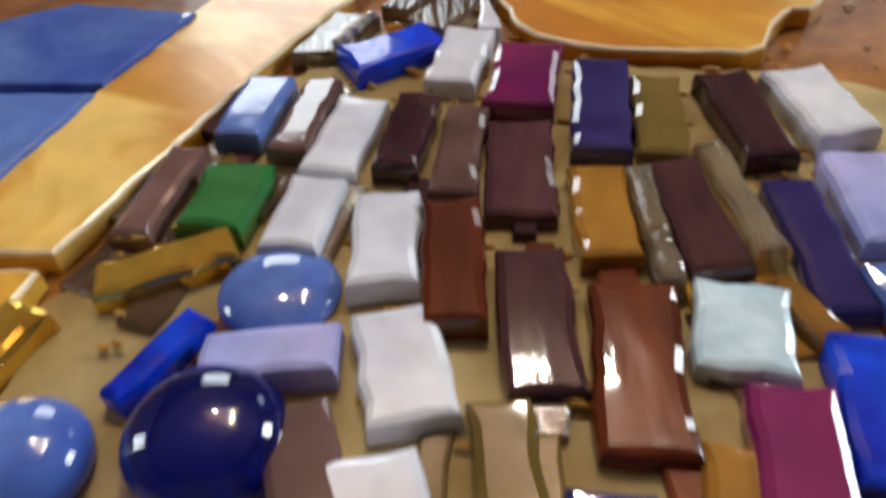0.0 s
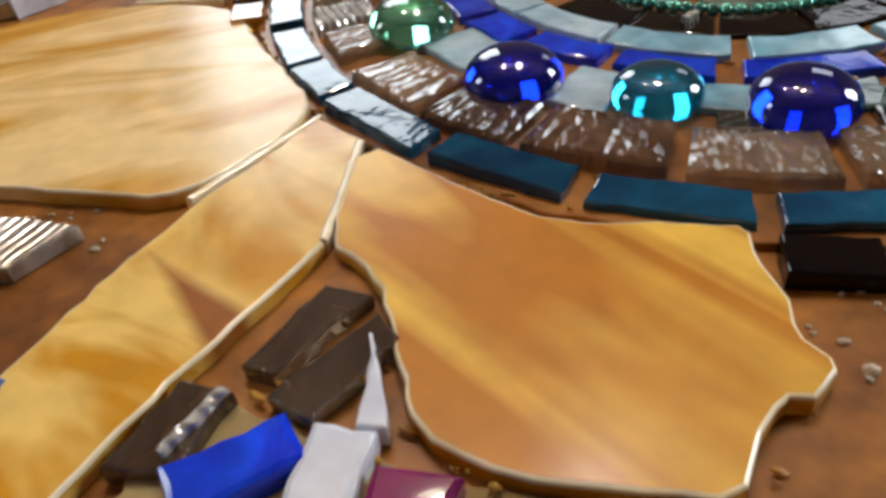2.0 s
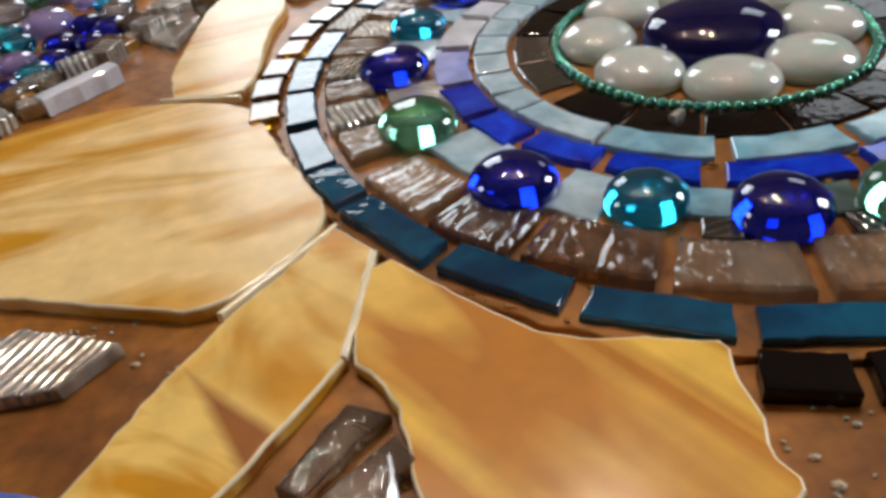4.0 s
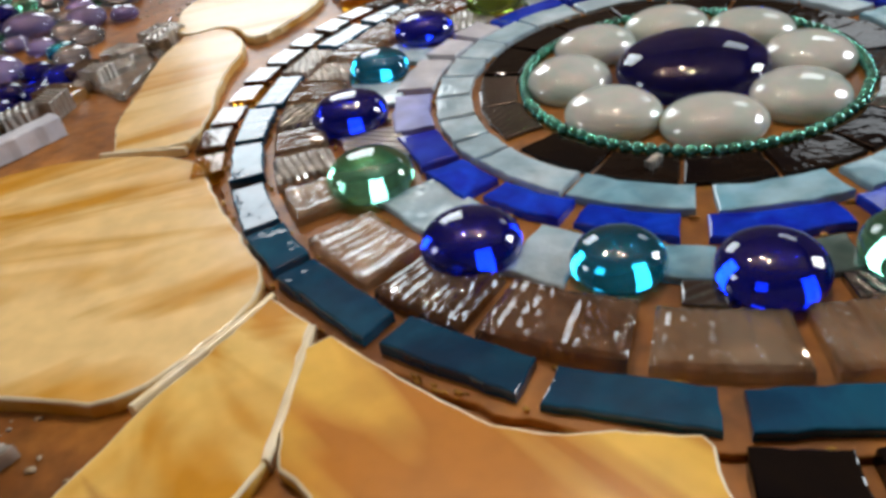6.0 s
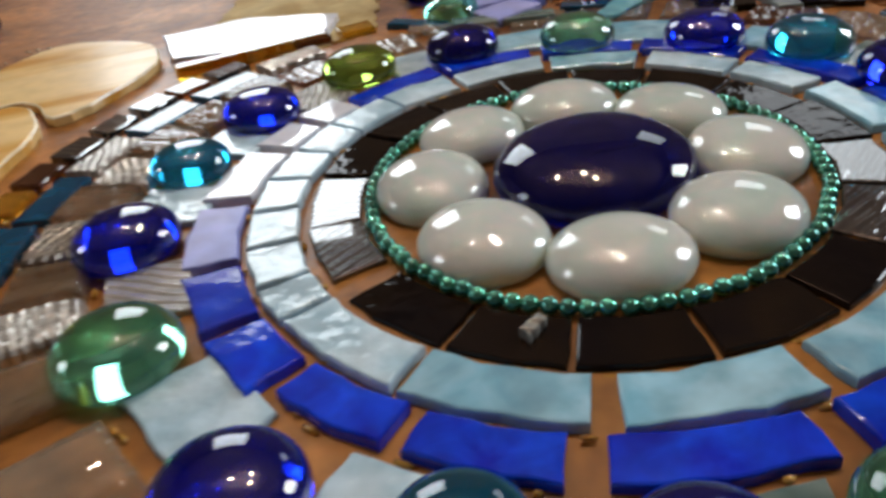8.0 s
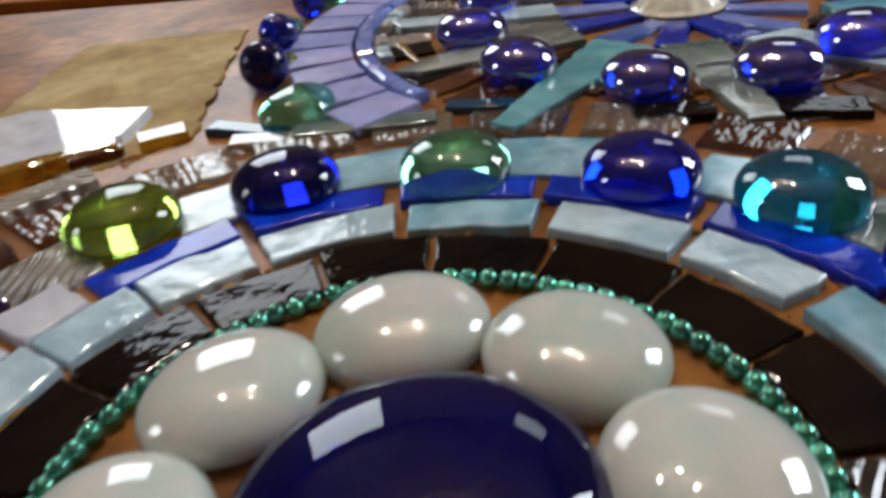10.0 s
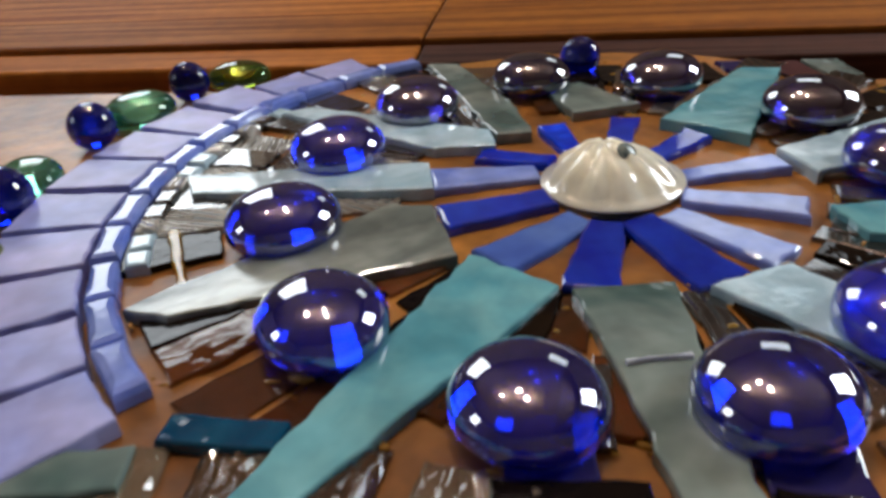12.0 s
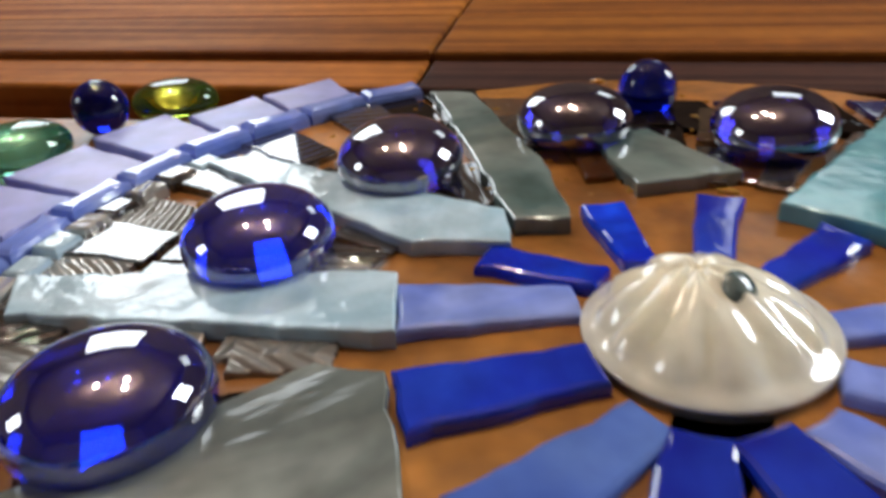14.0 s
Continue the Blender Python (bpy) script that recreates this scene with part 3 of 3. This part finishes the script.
def shard(pts, mat, label, group="", h=2.9, cat="stained glass", rounds=0):
    for _ in range(rounds):
        pts = [q for a, b in zip(pts, pts[1:] + pts[:1]) for q in ((a[0] * 0.8 + b[0] * 0.2, a[1] * 0.8 + b[1] * 0.2), (a[0] * 0.2 + b[0] * 0.8, a[1] * 0.2 + b[1] * 0.8))]
    return tagged(plate("glass_shard", pts, mat, None, h, bevel=0.6, wobble=0.3, rim="pale" if mat in ("amber", "cream", "strip") else None, tilt=0.1), label, cat, group)


shard([(-90.6, -80.0), (-94.6, -109.5), (-86, -119), (-83, -134), (-80.5, -147), (-70, -154.5), (-59, -157), (-47, -159), (-43, -152), (-38.5, -147), (-34, -147), (-30, -142.5), (-33, -137),
       (-31.5, -130), (-33.5, -123), (-31.5, -116), (-41, -113), (-58, -111), (-74, -97.5)], "amber", "fin-shaped amber streaky glass piece with a scalloped edge", AM, rounds=1)
shard([(-99.5, -71), (-91, -80), (-95, -110.5), (-104.2, -125), (-110.6, -134), (-122, -154), (-140, -192), (-158, -190), (-147, -160), (-136, -132), (-127.3, -113.2), (-117.5, -95.5)],
      "strip", "long amber streaky glass strip with a brown stain", AM)
shard([(-159, -192), (-141, -194), (-150, -222), (-172, -222)], "amber", "orange amber glass strip end", AM)
shard([(-98.5, -68.5), (-121, -95.6), (-140, -90.5), (-160, -85), (-180, -80), (-204, -50), (-205, -12), (-176, 0.5), (-156, 0.5), (-140, -3), (-127, -10), (-119.5, -28), (-115, -38)], "cream", "broad cream and amber wing-shaped glass piece", AM, rounds=2)
shard([(-158.5, 3), (-133, -1), (-129.5, 12), (-132, 45), (-128, 72), (-140, 96), (-160, 90)], "cream", "pale cream glass strip beside the medallion", AM, rounds=1)
shard([(-126, 74), (-139, 98), (-159, 92), (-166, 130), (-148, 158), (-112, 142), (-104, 112)], "cream", "rounded pale cream glass piece", AM, rounds=2)
shard([(-101, 115), (-109, 143), (-80, 150), (-48, 138), (-52, 121), (-76, 112)], "white", "glossy pearly white glass piece", "", 3.4)
shard([(-184, 62), (-164, 44), (-160.5, 70), (-174, 92)], "sheet", "clear flat glass piece beside the cream strip", "clear pieces", 2.6)
shard([(-175, 94), (-161, 74), (-162, 92), (-168, 122)], "sheet", "clear flat glass piece beside the cream strip", "clear pieces", 2.4)
bar("yellow_tile", -98, 104, -52, 117, 4.5, "ambercube", medallion, 4)

# pale resin that wells up in the joints between the amber pieces
for x0, y0, x1, y1, w in ((-90.9, -80.5, -94.9, -110, 1.3), (-99.2, -70, -119.5, -95, 1.4), (-133, -0.5, -157, 2, 1.4)):
    bar("resin_seam", x0, y0, x1, y1, w, "pale", panel, 2.75, bevel=0.4, wobble=0.2)

# ---- fan of narrow tiles below the amber pieces ----
fan = thing("tile_fan", -85, -180, "fan of narrow plum, blue, white, brown and green glass tiles", "mosaic")
for x0, y0, x1, y1, w, mat in (
        (-108, -154, -94, -147, 9, "cobalt"), (-88.5, -146, -93, -162, 9, "white"), (-80, -153, -84, -169, 11, "magenta"),
        (-70.5, -159, -74.5, -180, 9, "indigo"), (-64, -164, -67, -182, 8, "olive"), (-67, -183, -66, -202, 8, "plum"), (-55, -165, -54, -184, 8, "plum"),
        (-45, -165, -43.5, -181, 10, "white"), (-119, -157, -122, -172, 8, "sky"), (-111, -158, -115, -176, 6.5, "mauve"), (-105, -163, -109.5, -180, 8.5, "white"),
        (-110, -182, -113, -194, 8.5, "white"), (-97, -164, -101, -181, 7, "plum"), (-90.5, -167, -94, -186, 7, "mauve"), (-84, -172, -86, -191, 10, "plum")):
    bar("narrow_tile", x0, y0, x1, y1, w * 0.88, mat, fan, random.uniform(3.2, 4.4), bevel=1.1)
for x0, y0, x1, y1, w, mat in (
        (-76, -183, -77, -199, 8, "honey"), (-101.5, -185, -102, -201, 9, "white"), (-94, -188, -94.5, -207, 8, "rust"), (-120, -178, -122.5, -190, 10, "moss"),
        # first tile here: honey glass coloured gold to stand for the lamp's reflection
        (-134, -197, -119, -192, 6.5, "gold"), (-128, -173, -132, -190, 6, "mauve"), (-86, -197, -86.5, -216, 9, "plum"), (-76, -203, -79, -223, 10, "rust"),
        (-65, -204, -68, -215, 11, "wispy"), (-65, -217, -68, -232, 9, "magenta"), (-55.5, -212, -59, -228, 9, "cobalt"), (-54, -188, -55, -209, 7, "indigo"),
        (-45, -184, -46.5, -200, 9, "lavender"), (-120, -209, -106, -209, 7, "lavender"), (-101, -204, -99, -218, 10, "white"), (-110, -215, -107.5, -229, 7.5, "mauve")):
    bar("narrow_tile", x0, y0, x1, y1, w * 0.88, mat, fan, random.uniform(3.2, 4.4), bevel=1.1)
for x0, y0, x1, y1, w, mat in (
        (-103, -221, -101, -234, 10, "white"), (-128, -213, -121, -203, 4, "cobalt"), (-91, -216, -91, -232, 7, "olive"), (-61, -203, -58, -212, 4, "honey"),
        (-71, -184, -71.5, -203, 3.5, "clear"), (-61, -180, -60, -200, 4, "clear"), (-48, -203, -49, -222, 9, "sky"), (-140, -200, -147, -215, 7, "gold"),
        (-71, -222, -74, -240, 8, "honey"), (-83, -226, -85, -242, 9, "indigo"), (-61, -232, -63, -248, 10, "honey"), (-112, -233, -110, -248, 9, "sky")):
    bar("narrow_tile", x0, y0, x1, y1, w * 0.88, mat, fan, random.uniform(3.0, 4.2), bevel=1.1)
for pts, mat, h in (([(-103.2, -134.7), (-93.5, -119.5), (-86.8, -122.8), (-98.9, -136.5)], "smoke", 2.6), ([(-99.1, -139.8), (-85.6, -127.2), (-82.6, -132.1), (-93.0, -144.3)], "smoke", 3.0),
                    ([(-85.7, -131.7), (-87.2, -146.5), (-83.4, -146.9)], "white", 3.8), ([(-117.5, -149), (-110.6, -136.3), (-103.4, -139), (-107.5, -150)], "smoke", 3.2)):
    plate("wedge_tile", pts, mat, fan, h, bevel=0.5, wobble=0.35)
bar("silver_stick", -104.2, -139.2, -110, -148, 1.6, "silver", fan, 4.4, bevel=0.6)
for i in range(46):
    a, r = radians(random.uniform(-129, -103)), random.uniform(188, 236)
    x, y, d = r * math.cos(a), r * math.sin(a), radians(math.degrees(a) * 1.35 + 55)
    ln = random.uniform(9, 17)
    bar("low_tile", x, y, x + ln * math.cos(d), y + ln * math.sin(d), random.uniform(3, 5), random.choice(("honey", "smoke", "olive", "clear", "rust", "plum", "gold")), fan, random.uniform(1.2, 2.2))
gem(-113.5, -199, 6.8, "sky", "light blue glass gem among the narrow tiles", "gems in the fan", h=3.4, z=0.5)
gem(-118, -217.5, 7.6, "gemblue", "bright blue round glass gem among the narrow tiles", "gems in the fan", z=0.5)
gem(-135, -219, 7, "sky", "steel blue glass gem among the narrow tiles", "gems in the fan", z=0.5)
shard([(-134.5, -134), (-157, -127), (-176, -135), (-166, -153), (-144.5, -156)], "sky", "steel blue glass slab beside the amber strip", "blue slabs", 4)
shard([(-145, -158), (-166, -155), (-180, -172), (-166, -190), (-154, -183)], "sky", "steel blue glass slab beside the amber strip", "blue slabs", 4)
shard([(-137, -100), (-158, -93), (-172, -100), (-165, -112), (-145, -110)], "silver", "pale rippled mirror glass piece on the brown board", "", 3)

# ---- gem cluster and silver cubes at the far side ----
cl = thing("cube_border", -180, 50, "border of rippled silver and smoky glass cubes", "mosaic")
for i in range(30):
    f = i / 30
    x, y = -214 + 52 * f + random.uniform(-7, 5), -4 + 108 * f + random.uniform(-8, 6)
    a = radians(random.uniform(20, 75))
    bar("glass_cube", x, y, x + random.uniform(7, 12) * math.cos(a), y + random.uniform(7, 12) * math.sin(a), random.uniform(6, 9), random.choice(("silver", "smoke", "clear", "silver", "honey")), cl, random.uniform(3, 7))
bar("white_tile", -195, 8, -178, 27, 6, "white", cl, 6)
words = {"gemblue": "deep blue", "gemclear": "clear", "gemcyan": "turquoise", "gemlilac": "lilac", "gemnavy": "navy", "gemgreen": "sea-green", "gemopal": "milky"}
spots = []
for i in range(4500):
    x, y, r = random.uniform(-330, -190), random.uniform(10, 215), random.uniform(5.5, 11)
    if (y - 10) < (x + 222) * 1.75 or len(spots) > 105:
        continue
    if all(math.hypot(x - a, y - b) > (r + c) * 0.86 for a, b, c in spots):
        spots.append((x, y, r))
        mat = random.choice(("gemblue", "gemclear", "gemcyan", "gemblue", "gemlilac", "gemclear", "gemnavy") if y < 100 else ("gemlilac", "gemlilac", "gemclear", "gemnavy", "gemclear", "gemgreen"))
        gem(x, y, r, mat, f"{words[mat]} glass gem in a dense cluster", "gems of the cluster", z=0.3, rot=random.uniform(0, 180), sy=random.uniform(0.85, 1))

# ---- the star flower ----
FX, FY = 97, 157
flower = thing("star_flower", FX, FY, "blue glass flower with long aqua and grey-green rays", "mosaic")
for x0, y0, x1, y1, w, mat in ((86, 165, 65, 167, 9.5, "petalblue"), (85, 153, 64, 151, 9.5, "periwinkle"), (88, 145, 69, 134.5, 9, "sky"), (91, 142, 81, 123, 9, "periwinkle"),
                               (96, 141, 100.5, 119.5, 9, "periwinkle"), (102, 142, 113, 123, 8.5, "petalblue"), (107, 147, 125, 136, 8, "petalblue"), (108.5, 155, 131, 154, 7, "petalblue"),
                               (107, 163, 123, 172, 6.5, "periwinkle"), (104, 169, 112, 185, 6.5, "periwinkle"), (95.5, 170, 95.5, 187, 6.5, "cobalt"), (90, 168, 77, 177, 6.5, "cobalt")):
    bar("petal", x0, y0, x1, y1, w * 0.72, mat, flower, random.uniform(2.5, 3.1), taper=1.4, bevel=0.7, wobble=0.3)
for pts, mat in (([(66, 137), (77, 124), (33, 88.5), (28.5, 93)], "cyan"), ([(78, 122), (93, 120), (82, 73), (75.5, 74)], "greygreen"),
                 ([(64, 136), (63, 155), (56, 157.5), (20, 140), (13, 135), (20, 131.5)], "ashen"), ([(17, 183), (66, 173.5), (64.5, 161), (19, 173.5)], "wispy"),
                 ([(37, 214), (44, 216), (82, 187), (81, 178), (68, 180.5)], "wispy"), ([(77, 240), (85, 237), (91, 200), (90, 182), (82, 183.5)], "greygreen"),
                 ([(100, 212), (111, 210), (118.5, 191), (102, 190)], "greygreen"), ([(118, 180), (152, 207), (161, 203), (131, 165.5)], "cyan"),
                 ([(97, 118), (111, 120), (130, 84), (119, 79)], "wispy"), ([(127, 124), (127, 134.5), (156, 130), (152, 116)], "cyan"), ([(132, 158), (168, 166), (170, 150), (133, 146)], "wispy")):
    plate("ray", pts, mat, flower, random.uniform(3.2, 3.8), bevel=0.4, wobble=0.4, tilt=0.08)
# cut shards that fill the ground between the rays
for i in range(48):
    a = 7.5 * i
    for r0, r1 in ((38, 52), (53, 69), (70, 87)):
        if random.random() < 0.05:
            continue
        back = 105 < a <= 178
        mat = random.choice(("ridged", "silver", "silver", "ridged") if back else ("black", "black", "brownclear") if 178 < a < 240 else ("black", "ridged", "smoke", "black", "brownclear", "black", "ridged"))
        s = random.uniform(-2.5, 2.5)
        p = sector(FX, FY, r0 + random.uniform(-1, 2), r1 + random.uniform(-2, 1), a + s + 0.5, a + s + 7.2)
        x, y = sum(q[0] for q in p) / len(p), sum(q[1] for q in p) / len(p)
        if math.hypot(x, y) < 110.5 or 246 - 0.325 * (x - 70) < y + 6:
            continue
        plate("filler_shard", p, mat, flower, random.uniform(1.7, 2.5), tilt=0.4, bevel=0.3)
for a0 in range(104, 208, 8):
    plate("arc_tile", sector(FX, FY, 87.5, 92.3, a0 + 0.1, a0 + 7.8), "petalblue", flower, random.uniform(4.0, 4.4), wobble=0.12, bevel=1.4)
for a0 in range(134, 186, 4):
    plate("bead_tile", sector(FX, FY, 82.6, 86.8, a0 + 0.3, a0 + 3.7), random.choice(("silver", "wispy", "ridged")), flower, random.uniform(3.0, 3.6), wobble=0.2, bevel=0.9)
for a0 in range(112, 208, 9):
    plate("lavender_tile", sector(FX, FY, 93.2, 111 if a0 > 125 else 106, a0 + 0.4, a0 + 8.6), "white" if 135 < a0 < 165 and random.random() < 0.5 else "lavender", flower, random.uniform(3.2, 3.8))
H = "gems round the flower"
for x, y, mat, word in ((37, 153, "gemlustre", "deep blue"), (42, 121.5, "gemlustre", "deep blue"), (64.5, 99, "gemlustre", "deep blue"), (92, 93, "gemlustre", "deep blue"), (117, 102, "gemlustre", "deep blue"),
                        (48.5, 183, "gemlustre", "deep blue"), (68.5, 204, "gemlustrenavy", "dark navy"), (99, 213.5, "gemlustrenavy", "dark navy"), (128.5, 202, "gemlustrenavy", "dark navy"), (149, 173, "gemlustrenavy", "dark navy"), (147, 144, "gemlustre", "deep blue")):
    gem(x, y, random.uniform(9.6, 10.3), mat, f"domed {word} glass gem between the flower's rays", H, z=2.4, rot=random.uniform(0, 180), sy=random.uniform(0.92, 1.0))
E2 = "gems along the lavender arc"
for x, y, r, mat, word in ((-11, 119, 9.5, "gemgreen", "sea-green"), (-18.5, 160, 7, "gemolive", "yellow-green"), (-16, 194, 7.5, "gemgreen", "sea-green"), (1, 230, 8.5, "gemgreen", "sea-green"), (25, 250.5, 8, "gemolive", "yellow-green")):
    gem(x, y, r, mat, f"oval {word} glass gem outside the lavender arc", E2, z=0.5, rot=random.uniform(0, 180), sx=1.1, sy=0.9)
for x, y, r, mat in ((12.3, 243.5, 5.4, "gemnavy"), (-7.2, 215.5, 5.6, "gemblue"), (-16.5, 179, 6, "gemblue"), (-19.5, 148, 6.5, "gemnavy"), (116, 225, 5.4, "gemnavy")):
    ball("glass_marble", x, y, r, mat, "round dark blue glass marble glued to the board", E2)

# shell button in the flower's middle: a ribbed cone with a hole
shell = thing("shell_centre", FX + 0.8, FY - 0.7, "cream mother-of-pearl shell cone in the flower's middle", "shell")
bm = bmesh.new()
N = 72
PROF = ((12.8, 0.0, 0), (14.0, 0.4, 0), (13.9, 0.9, 0), (12.3, 1.1, 0.1), (11.2, 2.2, 0.6), (9.6, 4.2, 1), (7.4, 6.2, 1), (5.0, 7.8, 1), (2.9, 8.8, 0.7), (1.4, 9.2, 0.3), (0.9, 8.6, 0))
rows = []
for r, z, rib in PROF:
    row = []
    lean = (z / 9.2) ** 1.5
    for i in range(N):
        a = 2 * math.pi * i / N
        k = 1 + rib * (0.17 * abs(math.sin(5.5 * a + 0.12 * r)) - 0.05 + 0.018 * math.sin(17 * a)) + 0.012 * math.sin(3 * a + 1)
        row.append(bm.verts.new(((r * k * 0.97 * math.cos(a) - 1.4 * lean) * MM, (r * k * 0.91 * math.sin(a) + 1.8 * lean) * MM, (2.0 + z * 0.84 * (1 + 0.04 * math.sin(7 * a + z))) * MM)))
    rows.append(row)
for p, q in zip(rows, rows[1:]):
    for i in range(N):
        bm.faces.new((p[i], p[(i + 1) % N], q[(i + 1) % N], q[i]))
bm.faces.new(rows[0][::-1])
bm.faces.new(rows[-1])
cone = link("shell_cone", bm, "shell", shell, smooth=True)
hole = gem(1.6, -1.2, 2.1, "greygreen", "", "", h=1.6, name="hole", parent=shell)
hole.location.z = 8.0 * MM
hole.rotation_euler = (radians(35), radians(28), 0)
tagged(hole, "dark hole near the shell's peak")
gem(0, 0, 13, "gemclear", "", "", h=2.6, name="shell_base", parent=shell)

for x0, y0, x1, y1, w in ((17.3, 160, 20.8, 141, 2.2), (46, 152.5, 57.5, 155, 2.4), (110, 116, 115, 106, 2.6)):
    bar("yellow_sliver", x0, y0, x1, y1, w, "ambercube", flower, 2.8)

# slivers of glass and dried drops of clear resin
bar("sliver", 79, 104, 87, 103.4, 0.3, "white", flower, 4.2, bevel=0.15)
bar("sliver", -22, -44.5, -18.5, -41.5, 2.2, "silver", medallion, 4.0)
drops = bmesh.new()
for i in range(620):
    zone = random.choice(((-205, -95, -140, -92), (-60, -20, -150, -112), (-190, 130, -132, 165), (-40, 60, 90, 120), (-130, 110, -60, 130), (60, 95, 135, 215), (-30, -170, 0, -112)))
    x, y = random.uniform(min(zone[0], zone[2]), max(zone[0], zone[2])), random.uniform(min(zone[1], zone[3]), max(zone[1], zone[3]))
    r = random.uniform(0.2, 0.7) * (1.9 if random.random() < 0.15 else 1)
    m = Matrix.Translation((x * MM, y * MM, 0.2 * MM)) @ Matrix.Diagonal((r * MM * random.uniform(0.8, 1.6), r * MM, r * MM * 0.7, 1))
    bmesh.ops.create_icosphere(drops, subdivisions=1, radius=1, matrix=m)
tagged(link("resin_drops", drops, "resin", smooth=True), "dried clear drops of resin scattered on the board", "resin", kind="stuff")

# flecks of gold-brown resin squeezed up between the tiles
flecks = bmesh.new()
for i in range(1500):
    a = random.uniform(0, 2 * math.pi)
    if i % 5 == 0:
        r, a, ox, oy = random.uniform(140, 245), radians(random.uniform(-127, -103)), 0, 0
    elif i % 3:
        r, ox, oy = random.choice((55.3, 66, 74.9, 92.8, 110, 120.2, 120.6)) + random.uniform(-0.7, 0.7), 0, 0
    else:
        r, ox, oy = random.uniform(34, 88), FX, FY
    s = random.uniform(0.3, 1.0)
    m = Matrix.Translation(((ox + r * math.cos(a)) * MM, (oy + r * math.sin(a)) * MM, random.uniform(0.4, 2.2) * MM)) @ Matrix.Rotation(a + 1.57, 4, "Z") @ Matrix.Diagonal((s * MM * random.uniform(1, 2.4), s * MM * 0.7, s * MM * 0.7, 1))
    bmesh.ops.create_icosphere(flecks, subdivisions=1, radius=1, matrix=m)
tagged(link("resin_flecks", flecks, "amberresin", smooth=True), "golden-brown flecks of resin in the joints of the mosaic", "resin", kind="stuff")

# dark cut pieces between the flower and the rail
for i in range(11):
    x = 66 + i * 10.5
    y = 246 - 0.325 * (x - 70)
    p = [(x + random.uniform(-1, 1), y - 3), (x + 9 + random.uniform(-1, 1), y - 6), (x + 8 + random.uniform(-2, 1), y - 20 + random.uniform(-4, 2)), (x - 1 + random.uniform(-1, 2), y - 17 + random.uniform(-3, 2))]
    plate("back_shard", p, random.choice(("black", "plum", "black", "indigo", "greygreen") if x > 95 else ("black", "smoke", "ridged")), flower, random.uniform(1.8, 2.4), bevel=0.3, wobble=0.3)

# dark and grey tiles where the flower meets the medallion
bar("edge_tile", -12, 107, 19, 102, 7, "greygreen", flower, 3.4)
bar("edge_tile", 57, 87, 73, 83, 7.5, "black", flower, 3.3)
bar("edge_tile", 84, 79, 99, 72, 7.5, "black", flower, 3.3)
bar("edge_tile", 60, 92.5, 70, 90, 9, "indigo", flower, 2.3)
bar("edge_tile", 87, 87, 97, 83.5, 9, "indigo", flower, 2.3)
